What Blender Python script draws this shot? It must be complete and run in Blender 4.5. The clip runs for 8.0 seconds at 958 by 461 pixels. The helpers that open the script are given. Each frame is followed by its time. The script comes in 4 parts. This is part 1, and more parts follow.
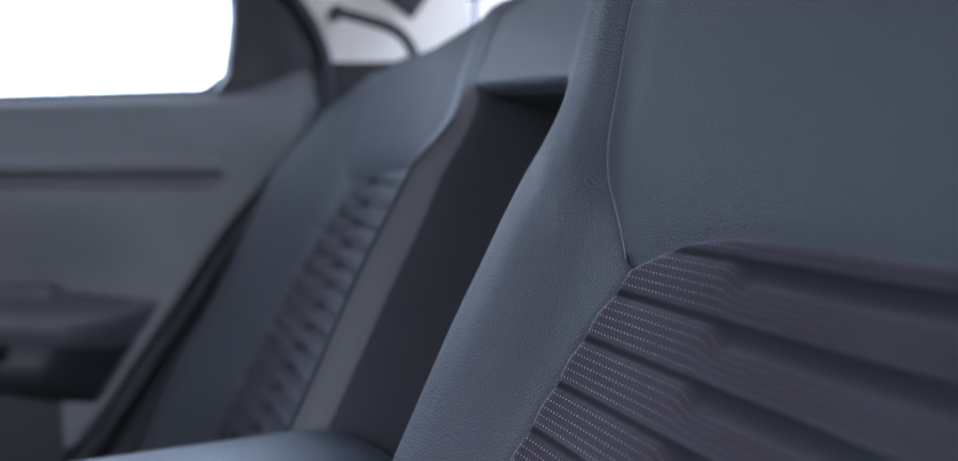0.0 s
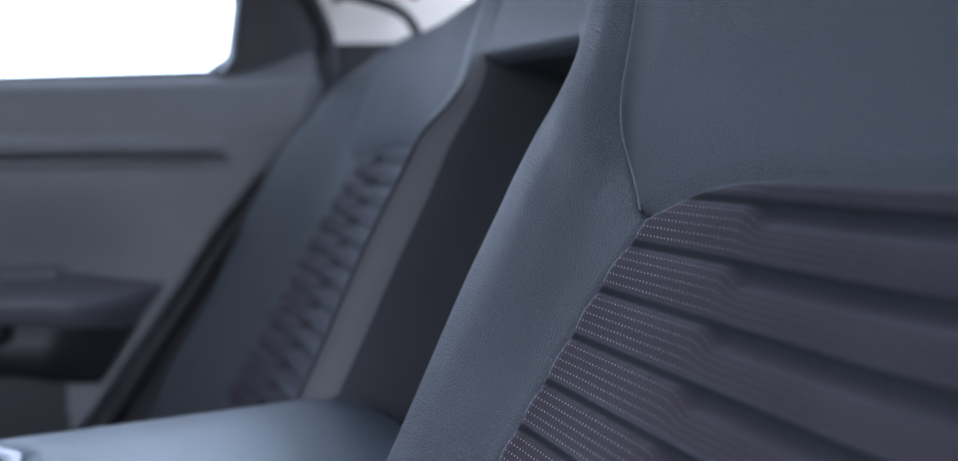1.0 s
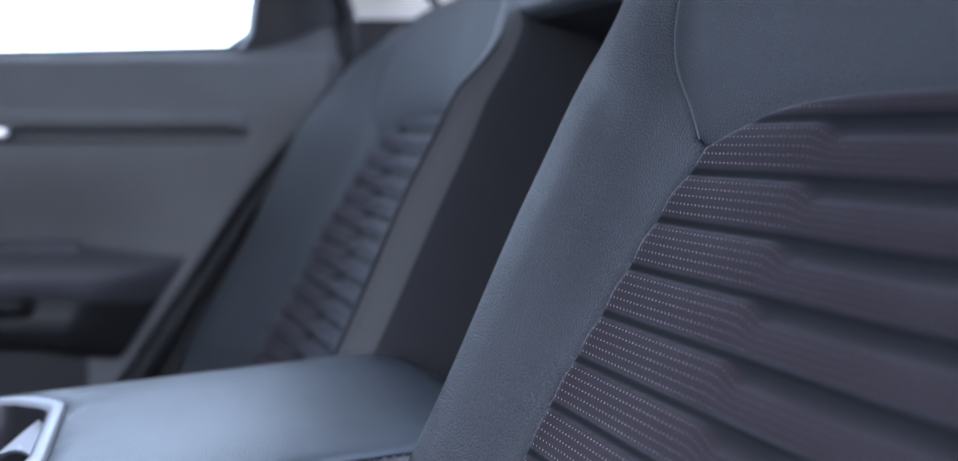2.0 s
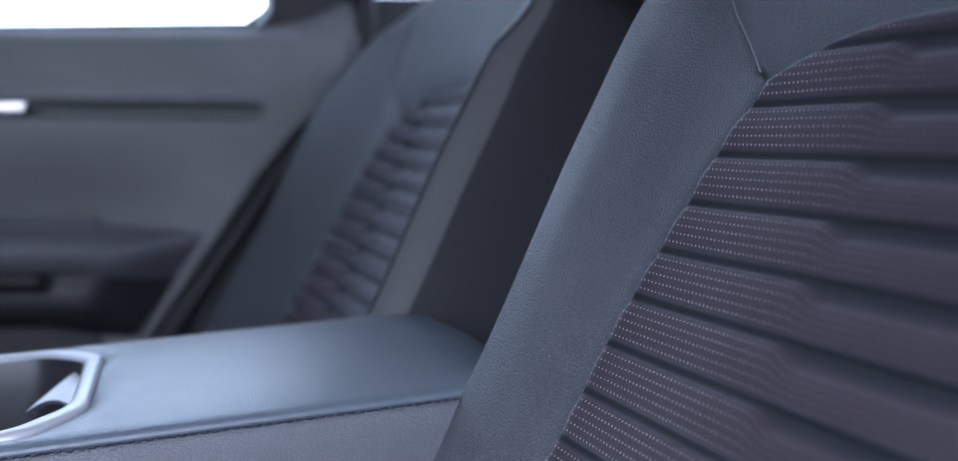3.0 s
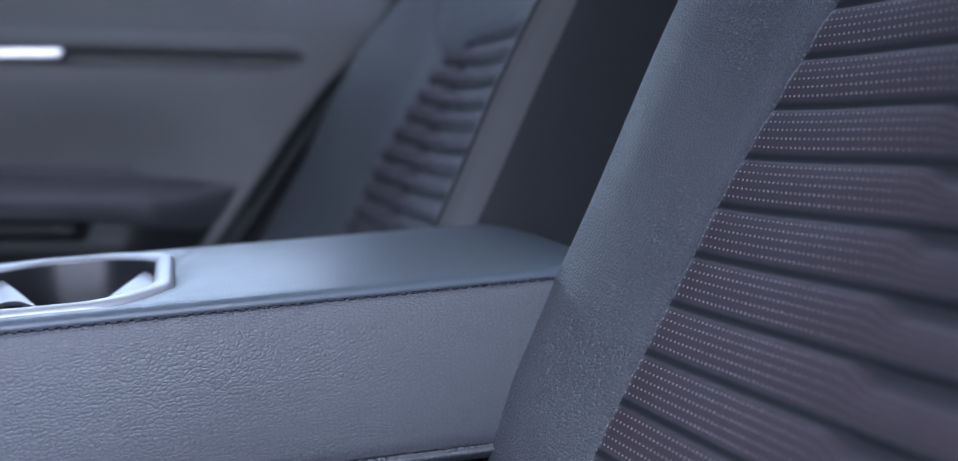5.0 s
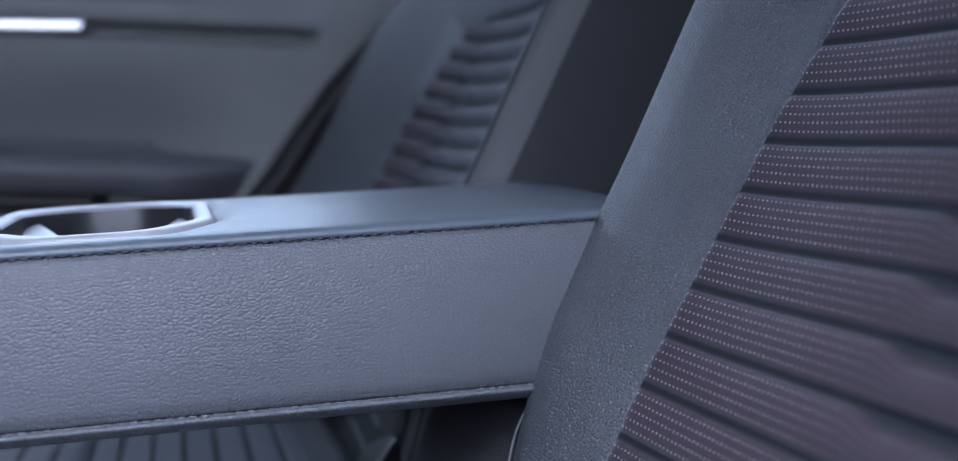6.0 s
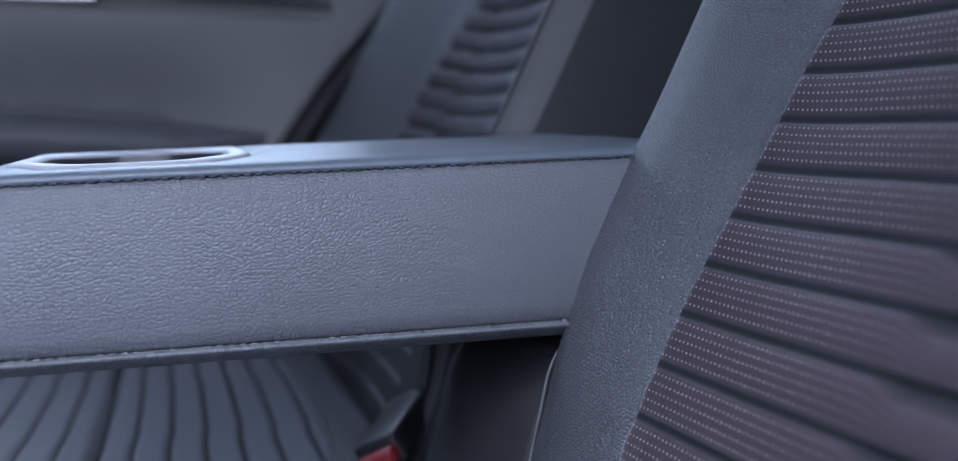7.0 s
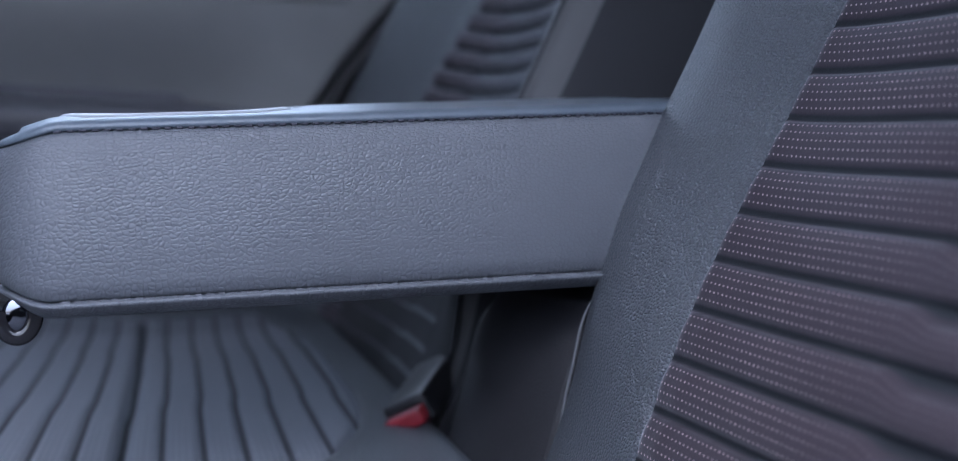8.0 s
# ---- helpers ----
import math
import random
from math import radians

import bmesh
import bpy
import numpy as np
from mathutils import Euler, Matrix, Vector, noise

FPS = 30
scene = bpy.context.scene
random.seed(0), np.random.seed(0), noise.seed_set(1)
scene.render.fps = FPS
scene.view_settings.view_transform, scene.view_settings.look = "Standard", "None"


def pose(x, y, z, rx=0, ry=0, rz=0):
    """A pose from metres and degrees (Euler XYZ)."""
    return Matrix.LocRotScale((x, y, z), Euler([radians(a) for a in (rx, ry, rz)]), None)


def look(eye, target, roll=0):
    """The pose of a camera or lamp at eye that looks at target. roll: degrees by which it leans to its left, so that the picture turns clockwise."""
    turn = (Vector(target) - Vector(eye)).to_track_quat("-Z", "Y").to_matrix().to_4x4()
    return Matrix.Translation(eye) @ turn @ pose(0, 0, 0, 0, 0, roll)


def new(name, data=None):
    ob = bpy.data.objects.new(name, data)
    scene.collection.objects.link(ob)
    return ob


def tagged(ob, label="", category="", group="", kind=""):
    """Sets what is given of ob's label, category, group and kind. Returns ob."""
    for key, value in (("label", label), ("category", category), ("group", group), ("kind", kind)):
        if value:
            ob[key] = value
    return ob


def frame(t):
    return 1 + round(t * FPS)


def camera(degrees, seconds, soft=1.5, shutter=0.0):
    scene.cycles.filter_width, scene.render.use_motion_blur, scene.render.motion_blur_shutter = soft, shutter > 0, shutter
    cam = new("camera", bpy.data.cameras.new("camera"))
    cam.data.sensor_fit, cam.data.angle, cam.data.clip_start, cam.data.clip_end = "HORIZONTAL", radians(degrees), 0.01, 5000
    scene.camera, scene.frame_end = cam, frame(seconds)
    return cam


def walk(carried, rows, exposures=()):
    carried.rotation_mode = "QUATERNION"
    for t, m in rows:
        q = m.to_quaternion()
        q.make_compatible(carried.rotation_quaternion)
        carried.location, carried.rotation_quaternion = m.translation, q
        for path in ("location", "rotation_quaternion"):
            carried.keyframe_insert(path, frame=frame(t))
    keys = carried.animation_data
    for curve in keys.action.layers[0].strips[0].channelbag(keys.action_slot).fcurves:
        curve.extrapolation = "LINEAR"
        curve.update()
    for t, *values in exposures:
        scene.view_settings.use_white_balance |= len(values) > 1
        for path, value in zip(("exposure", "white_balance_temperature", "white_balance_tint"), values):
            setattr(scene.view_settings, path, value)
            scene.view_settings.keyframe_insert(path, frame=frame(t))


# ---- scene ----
cam = camera(52.0, 8.0, 1.1)
cam.data.dof.use_dof = True
cam.data.dof.focus_distance = 0.47
cam.data.dof.aperture_fstop = 4.3
PATH = [
    (0, (0.015, 0.083, 0.71), (0.59, 1.993, 0.57), -2.1),
    (0.5, (0.012, 0.081, 0.702), (0.59, 1.99, 0.555), -2.2),
    (1, (0.007, 0.084, 0.689), (0.583, 1.993, 0.542), -2.3),
    (1.5, (-0.006, 0.087, 0.673), (0.569, 1.997, 0.525), -2.4),
    (3, (-0.048, 0.104, 0.625), (0.534, 2.012, 0.485), -2.1),
    (3.5, (-0.059, 0.111, 0.609), (0.519, 2.021, 0.468), -2.3),
    (4, (-0.072, 0.12, 0.591), (0.507, 2.029, 0.454), -2.3),
    (4.5, (-0.081, 0.127, 0.575), (0.494, 2.038, 0.438), -2.4),
    (5.8, (-0.113, 0.133, 0.534), (0.47, 2.042, 0.402), -1.7),
    (6, (-0.116, 0.134, 0.527), (0.464, 2.044, 0.401), -1.6),
    (6.5, (-0.126, 0.136, 0.509), (0.457, 2.045, 0.385), -1.5),
    (7, (-0.136, 0.138, 0.496), (0.449, 2.046, 0.365), -1.4),
    (7.5, (-0.147, 0.135, 0.485), (0.435, 2.044, 0.35), -1.4),
    (8, (-0.159, 0.13, 0.472), (0.427, 2.038, 0.344), -1.3),
]
EXPOSURE, KELVIN, TINT = 2.5, 5350, 15
walk(cam, [(t, look(eye, target, roll)) for t, eye, target, roll in PATH], [(0, EXPOSURE - 0.02, KELVIN + 250, TINT), (3, EXPOSURE + 0.08, KELVIN + 60, TINT), (6, EXPOSURE, KELVIN, TINT), (8, EXPOSURE, KELVIN, TINT)])

# World axes: x to the rear of the car, y from the near door to the far door, z up from the cabin floor.

# ---- light ----
world = bpy.data.worlds.new("sky")
scene.world = world
world.use_nodes = True
wn = world.node_tree.nodes
sky = wn.new("ShaderNodeTexSky")
sky.sky_type = "NISHITA"
sky.sun_disc = False
sky.sun_elevation = radians(60)
sky.sun_rotation = radians(195)
sky.air_density, sky.dust_density, sky.ozone_density = 1.0, 5.0, 1.0
haze = wn.new("ShaderNodeHueSaturation")
haze.inputs["Saturation"].default_value = 0.6
world.node_tree.links.new(sky.outputs[0], haze.inputs["Color"])
wn["Background"].inputs["Strength"].default_value = 0.15
world.node_tree.links.new(haze.outputs[0], wn["Background"].inputs["Color"])
sun = new("sun", bpy.data.lights.new("sun", "SUN"))
sun.data.energy, sun.data.angle, sun.data.color = 0.30, radians(50), (1.0, 0.96, 0.9)
sun.matrix_world = look((-0.45, -1.1, 3.4), (0, 0.6, 0.4))

# daylight that falls in through the far door's window
window_light = new("window_light", bpy.data.lights.new("window_light", "AREA"))
window_light.data.shape, window_light.data.size, window_light.data.size_y = "RECTANGLE", 0.60, 0.40
window_light.data.energy, window_light.data.color = 0.58, (0.86, 0.93, 1.0)
window_light.matrix_world = look((-0.17, 1.60, 0.99), (-0.17, 0.6, 0.50))


# ---- materials ----
def nodes_of(mat):
    return mat.node_tree.nodes, mat.node_tree.links


def material(name, colour, rough=0.5, metal=0.0, grain=0.0, grain_scale=300.0, depth=0.0005, mottle=0.12, spec=0.5, kind="noise"):
    """A surface with fine relief (grain) and a broad uneven tone (mottle)."""
    mat = bpy.data.materials.new(name)
    mat.use_nodes = True
    n, k = nodes_of(mat)
    b = n["Principled BSDF"]
    b.inputs["Roughness"].default_value = rough
    b.inputs["Metallic"].default_value = metal
    b.inputs["Specular IOR Level"].default_value = spec
    place = n.new("ShaderNodeTexCoord")
    broad = n.new("ShaderNodeTexNoise")
    broad.inputs["Scale"].default_value, broad.inputs["Detail"].default_value = 14.0, 5.0
    k.new(place.outputs["Object"], broad.inputs["Vector"])
    mix = n.new("ShaderNodeMix")
    mix.data_type = "RGBA"
    mix.inputs[6].default_value = (*[c * (1 - mottle) for c in colour], 1)
    mix.inputs[7].default_value = (*[c * (1 + mottle) for c in colour], 1)
    k.new(broad.outputs[0], mix.inputs[0])
    k.new(mix.outputs[2], b.inputs["Base Color"])
    rr = n.new("ShaderNodeMapRange")
    rr.inputs[3].default_value, rr.inputs[4].default_value = rough * 0.85, min(1, rough * 1.15)
    k.new(broad.outputs[0], rr.inputs[0])
    k.new(rr.outputs[0], b.inputs["Roughness"])
    if grain:
        fine = n.new("ShaderNodeTexNoise")
        fine.inputs["Scale"].default_value, fine.inputs["Detail"].default_value = grain_scale, 4.0
        k.new(place.outputs["Object"], fine.inputs["Vector"])
        bump = n.new("ShaderNodeBump")
        bump.inputs["Strength"].default_value, bump.inputs["Distance"].default_value = grain, depth
        k.new(fine.outputs[0], bump.inputs["Height"])
        k.new(bump.outputs[0], b.inputs["Normal"])
    return mat


def leather(name, colour, rough=0.45, cell=420.0, strength=0.6, deep=0.0005, across=(-0.5, 1, 0.28), along=(0.48, 0, 0.87)):
    """Embossed leather: soft pebbles between fine creases, pressed unevenly. across and along: the hide's two ways."""
    mat = material(name, colour, rough, mottle=0.10)
    n, k = nodes_of(mat)
    b = n["Principled BSDF"]
    place = n.new("ShaderNodeTexCoord")
    warp = n.new("ShaderNodeTexNoise")
    warp.inputs["Scale"].default_value, warp.inputs["Detail"].default_value = 160.0, 2.0
    k.new(place.outputs["Object"], warp.inputs["Vector"])
    push = n.new("ShaderNodeMix")
    push.data_type = "RGBA"
    push.blend_type = "LINEAR_LIGHT"
    push.inputs[0].default_value = 0.0012
    k.new(place.outputs["Object"], push.inputs[6])
    k.new(warp.outputs[1], push.inputs[7])
    flat = n.new("ShaderNodeCombineXYZ")
    for i, way in enumerate((across, along)):
        dot = n.new("ShaderNodeVectorMath")
        dot.operation = "DOT_PRODUCT"
        dot.inputs[1].default_value = way
        k.new(push.outputs[2], dot.inputs[0])
        k.new(dot.outputs["Value"], flat.inputs[i])

    def voronoi(feature):
        v = n.new("ShaderNodeTexVoronoi")
        v.voronoi_dimensions, v.feature = "2D", feature
        v.inputs["Scale"].default_value = cell
        v.inputs["Randomness"].default_value = 0.9
        k.new(flat.outputs[0], v.inputs["Vector"])
        return v

    def ranged(socket, lo, hi, out_lo=0.0, out_hi=1.0):
        r = n.new("ShaderNodeMapRange")
        r.interpolation_type = "SMOOTHSTEP"
        for i, value in enumerate((lo, hi, out_lo, out_hi)):
            r.inputs[i + 1].default_value = value
        k.new(socket, r.inputs[0])
        return r.outputs[0]

    def maths(op, *sockets):
        m = n.new("ShaderNodeMath")
        m.operation = op
        for i, s in enumerate(sockets):
            if isinstance(s, (int, float)):
                m.inputs[i].default_value = s
            else:
                k.new(s, m.inputs[i])
        return m.outputs[0]

    edge = voronoi("DISTANCE_TO_EDGE").outputs["Distance"]
    soft = voronoi("SMOOTH_F1")
    soft.inputs["Smoothness"].default_value = 0.25
    pebble = maths("MULTIPLY_ADD", ranged(soft.outputs["Distance"], 0.75, 0.05), 0.7, ranged(edge, -0.05, 0.26))
    worn = n.new("ShaderNodeTexNoise")
    worn.inputs["Scale"].default_value, worn.inputs["Detail"].default_value = 22.0, 3.0
    k.new(place.outputs["Object"], worn.inputs["Vector"])
    fine = n.new("ShaderNodeTexNoise")
    fine.inputs["Scale"].default_value, fine.inputs["Detail"].default_value = 900.0, 2.0
    k.new(place.outputs["Object"], fine.inputs["Vector"])
    relief = maths("MULTIPLY", pebble, ranged(worn.outputs[0], 0.3, 0.7, 0.75, 1.0))
    height = maths("MULTIPLY_ADD", fine.outputs[0], 0.05, relief)
    bump = n.new("ShaderNodeBump")
    bump.inputs["Strength"].default_value, bump.inputs["Distance"].default_value = strength, deep
    k.new(height, bump.inputs["Height"])
    k.new(bump.outputs[0], b.inputs["Normal"])
    # crease shading multiplied into the base colour, darker along the pebbles' edges
    crease_shade = n.new("ShaderNodeMix")
    crease_shade.data_type = "RGBA"
    crease_shade.blend_type = "MULTIPLY"
    crease_shade.inputs[0].default_value = 1.0
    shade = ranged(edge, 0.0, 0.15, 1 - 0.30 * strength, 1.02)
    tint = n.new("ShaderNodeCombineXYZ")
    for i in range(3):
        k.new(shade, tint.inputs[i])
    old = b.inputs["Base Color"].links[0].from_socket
    k.new(old, crease_shade.inputs[6])
    k.new(tint.outputs[0], crease_shade.inputs[7])
    k.new(crease_shade.outputs[2], b.inputs["Base Color"])
    return mat


def dotted_cloth(name, ground, groove, dot, pitch=0.0029, sheen=0.42):
    """Woven cloth: five rows of pale stitches on each rib, plain cloth in the furrows. The map's u runs along the rib in metres, its v counts ribs."""
    mat = bpy.data.materials.new(name)
    mat.use_nodes = True
    n, k = nodes_of(mat)
    b = n["Principled BSDF"]
    b.inputs["Roughness"].default_value = 0.85
    b.inputs["Specular IOR Level"].default_value = 0.25
    b.inputs["Sheen Tint"].default_value = (0.82, 0.9, 1.0, 1)
    b.inputs["Sheen Roughness"].default_value = 0.40
    uv = n.new("ShaderNodeUVMap")
    uv.uv_map = "weave"
    sep = n.new("ShaderNodeSeparateXYZ")
    k.new(uv.outputs[0], sep.inputs[0])

    def math_node(op, a, c=None, d=None):
        m = n.new("ShaderNodeMath")
        m.operation = op
        for i, v in enumerate((a, c, d)):
            if v is None:
                continue
            if isinstance(v, (int, float)):
                m.inputs[i].default_value = v
            else:
                k.new(v, m.inputs[i])
        return m.outputs[0]

    fr = math_node("FRACT", sep.outputs[1])
    along = math_node("SUBTRACT", fr, 0.13)
    rows = math_node("MULTIPLY", along, 6.41)
    inrib = math_node("MULTIPLY", math_node("GREATER_THAN", fr, 0.13), math_node("LESS_THAN", fr, 0.91))
    rowd = math_node("ABSOLUTE", math_node("SUBTRACT", math_node("FRACT", rows), 0.5))
    rowid = math_node("FLOOR", math_node("ADD", math_node("MULTIPLY", math_node("FLOOR", sep.outputs[1]), 6.0), math_node("FLOOR", rows)))
    shift = math_node("MULTIPLY", math_node("FRACT", math_node("MULTIPLY", rowid, 0.5)), 1.0)
    cols = math_node("ADD", math_node("DIVIDE", sep.outputs[0], pitch), shift)
    cold = math_node("ABSOLUTE", math_node("SUBTRACT", math_node("FRACT", cols), 0.5))
    # stitch: a short bar about 1.5 mm long and 1 mm high
    e = math_node("ADD", math_node("POWER", math_node("DIVIDE", cold, 0.145), 2.0), math_node("POWER", math_node("DIVIDE", rowd, 0.125), 2.0))
    stitch = math_node("MULTIPLY", math_node("LESS_THAN", e, 1.0), inrib)
    cell = n.new("ShaderNodeTexWhiteNoise")
    cell.noise_dimensions = "2D"
    comb = n.new("ShaderNodeCombineXYZ")
    k.new(math_node("FLOOR", cols), comb.inputs[0])
    k.new(rowid, comb.inputs[1])
    k.new(comb.outputs[0], cell.inputs["Vector"])
    level = n.new("ShaderNodeMapRange")
    level.inputs[3].default_value, level.inputs[4].default_value = 0.55, 0.95
    k.new(cell.outputs[0], level.inputs[0])
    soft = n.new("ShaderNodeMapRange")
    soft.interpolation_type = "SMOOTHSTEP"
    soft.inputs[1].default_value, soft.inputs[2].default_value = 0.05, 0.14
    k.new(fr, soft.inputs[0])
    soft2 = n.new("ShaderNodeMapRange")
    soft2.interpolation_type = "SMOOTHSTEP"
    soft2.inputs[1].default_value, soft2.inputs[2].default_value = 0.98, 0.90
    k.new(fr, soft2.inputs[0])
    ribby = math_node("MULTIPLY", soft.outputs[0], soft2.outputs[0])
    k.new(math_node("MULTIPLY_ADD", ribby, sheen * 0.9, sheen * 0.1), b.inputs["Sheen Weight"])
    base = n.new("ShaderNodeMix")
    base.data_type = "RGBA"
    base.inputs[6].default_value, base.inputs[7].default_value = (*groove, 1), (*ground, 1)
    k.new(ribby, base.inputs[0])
    weave = n.new("ShaderNodeTexNoise")
    weave.inputs["Scale"].default_value, weave.inputs["Detail"].default_value = 1100.0, 3.0
    place = n.new("ShaderNodeTexCoord")
    k.new(place.outputs["Object"], weave.inputs["Vector"])
    tone = n.new("ShaderNodeMix")
    tone.data_type = "RGBA"
    tone.blend_type = "MULTIPLY"
    tone.inputs[0].default_value = 0.5
    k.new(base.outputs[2], tone.inputs[6])
    k.new(weave.outputs[0], tone.inputs[7])
    final = n.new("ShaderNodeMix")
    final.data_type = "RGBA"
    final.inputs[7].default_value = (*dot, 1)
    inner = n.new("ShaderNodeMapRange")
    inner.inputs[1].default_value, inner.inputs[2].default_value = 0.07, 0.13
    inner.inputs[3].default_value, inner.inputs[4].default_value = 0.2, 1.0
    k.new(math_node("ABSOLUTE", math_node("SUBTRACT", sep.outputs[0], 1.0)), inner.inputs[0])
    k.new(math_node("MULTIPLY", math_node("MULTIPLY", stitch, level.outputs[0]), inner.outputs[0]), final.inputs[0])
    k.new(tone.outputs[2], final.inputs[6])
    k.new(final.outputs[2], b.inputs["Base Color"])
    bump = n.new("ShaderNodeBump")
    bump.inputs["Strength"].default_value, bump.inputs["Distance"].default_value = 0.5, 0.0004
    k.new(math_node("ADD", math_node("MULTIPLY", weave.outputs[0], 0.7), stitch), bump.inputs["Height"])
    k.new(bump.outputs[0], b.inputs["Normal"])
    return mat


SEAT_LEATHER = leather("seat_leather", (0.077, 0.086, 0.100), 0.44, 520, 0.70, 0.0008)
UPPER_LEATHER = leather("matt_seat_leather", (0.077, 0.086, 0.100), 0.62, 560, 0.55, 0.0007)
UPPER_LEATHER.node_tree.nodes["Principled BSDF"].inputs["Specular IOR Level"].default_value = 0.3
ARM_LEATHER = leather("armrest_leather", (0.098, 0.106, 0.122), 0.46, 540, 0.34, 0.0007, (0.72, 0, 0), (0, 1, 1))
# base colour bluer than the armrest's sides: the sky's reflection painted in
TOP_LEATHER = leather("smooth_skylit_leather", (0.096, 0.118, 0.146), 0.34, 560, 0.16, 0.0005, (0.8, 0, 0), (0, 1, 1))
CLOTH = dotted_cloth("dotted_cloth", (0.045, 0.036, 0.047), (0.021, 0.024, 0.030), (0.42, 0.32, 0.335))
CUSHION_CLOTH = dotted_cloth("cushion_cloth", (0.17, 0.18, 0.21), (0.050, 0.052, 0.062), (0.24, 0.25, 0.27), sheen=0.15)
# bay lining; also colours the painted shade sheet at the far seat's foot
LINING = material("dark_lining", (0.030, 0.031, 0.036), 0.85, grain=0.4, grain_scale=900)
DOOR_UPPER = material("door_soft_grey", (0.185, 0.188, 0.196), 0.55, grain=0.25, grain_scale=600)
DOOR_DARK = material("door_dark_plastic", (0.024, 0.024, 0.027), 0.5, grain=0.25, grain_scale=600)
DOOR_CLOTH = material("door_mid_grey", (0.108, 0.107, 0.122), 0.38, grain=0.3, grain_scale=700)
RUBBER = material("black_rubber", (0.028, 0.028, 0.032), 0.6)
SILVER = material("satin_silver", (0.42, 0.435, 0.47), 0.42, 0.3, mottle=0.03)
CHROME = material("bright_chrome", (0.60, 0.59, 0.60), 0.24, 1.0, mottle=0.02)
DARK_CHROME = material("smoked_chrome", (0.16, 0.17, 0.20), 0.08, 1.0, mottle=0.05)
BLACK_PLASTIC = material("black_plastic", (0.02, 0.02, 0.023), 0.38, grain=0.2, grain_scale=800)
GLOSS_BLACK = material("gloss_black", (0.015, 0.015, 0.018), 0.12)
PALE_TRIM = material("pale_pillar_trim", (0.80, 0.77, 0.70), 0.75, grain=0.3, grain_scale=700)
RED_PLASTIC = material("red_plastic", (0.24, 0.02, 0.03), 0.45)
THREAD_DARK = material("dark_thread", (0.035, 0.035, 0.05), 0.7)
THREAD_PALE = material("grey_thread", (0.11, 0.115, 0.13), 0.7)
PIPING = material("pale_piping", (0.10, 0.105, 0.115), 0.6)
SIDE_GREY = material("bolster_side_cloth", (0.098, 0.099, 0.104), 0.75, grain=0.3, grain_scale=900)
WELT = material("welt_leather", (0.16, 0.17, 0.185), 0.5, grain=0.3, grain_scale=900)
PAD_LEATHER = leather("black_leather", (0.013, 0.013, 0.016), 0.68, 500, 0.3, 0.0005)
WEBBING = material("belt_webbing", (0.03, 0.03, 0.033), 0.7, grain=0.5, grain_scale=1200)
CARPET = material("cabin_carpet", (0.04, 0.04, 0.045), 0.95, grain=0.7, grain_scale=500, depth=0.002)
HEADLINER = material("headliner_cloth", (0.34, 0.34, 0.34), 0.9, grain=0.4, grain_scale=700)
ASPHALT = material("pale_paving", (0.27, 0.265, 0.26), 0.9, grain=0.5, grain_scale=60, depth=0.003)
GLASS = bpy.data.materials.new("window_glass")
GLASS.use_nodes = True
gb = GLASS.node_tree.nodes["Principled BSDF"]
gb.inputs["Base Color"].default_value = (0.9, 0.95, 0.95, 1)
gb.inputs["Roughness"].default_value = 0.02
gb.inputs["Transmission Weight"].default_value = 1.0
gb.inputs["IOR"].default_value = 1.02


# ---- building helpers ----
def thing(name, base, label, category, group="", kind=""):
    ob = new(name)
    ob.empty_display_size = 0.02
    ob.location = base
    return tagged(ob, label, category, group, kind)


def attach(ob, parent):
    ob.parent = parent
    top, off = parent, Vector((0, 0, 0))
    while top is not None:
        off += top.location
        top = top.parent
    ob.matrix_parent_inverse = Matrix.Translation(-off) if parent.type == "EMPTY" else Matrix.Identity(4)
    return ob


def part_mesh(name, mesh, mat, parent, label="", smooth=True):
    mesh.materials.append(mat)
    if smooth:
        mesh.shade_smooth()
    ob = new(name, mesh)
    if parent is not None:
        attach(ob, parent)
    return tagged(ob, label)


def part(name, bm, mat, parent, label="", smooth=True):
    mesh = bpy.data.meshes.new(name)
    bm.normal_update()
    bm.to_mesh(mesh)
    bm.free()
    return part_mesh(name, mesh, mat, parent, label, smooth)


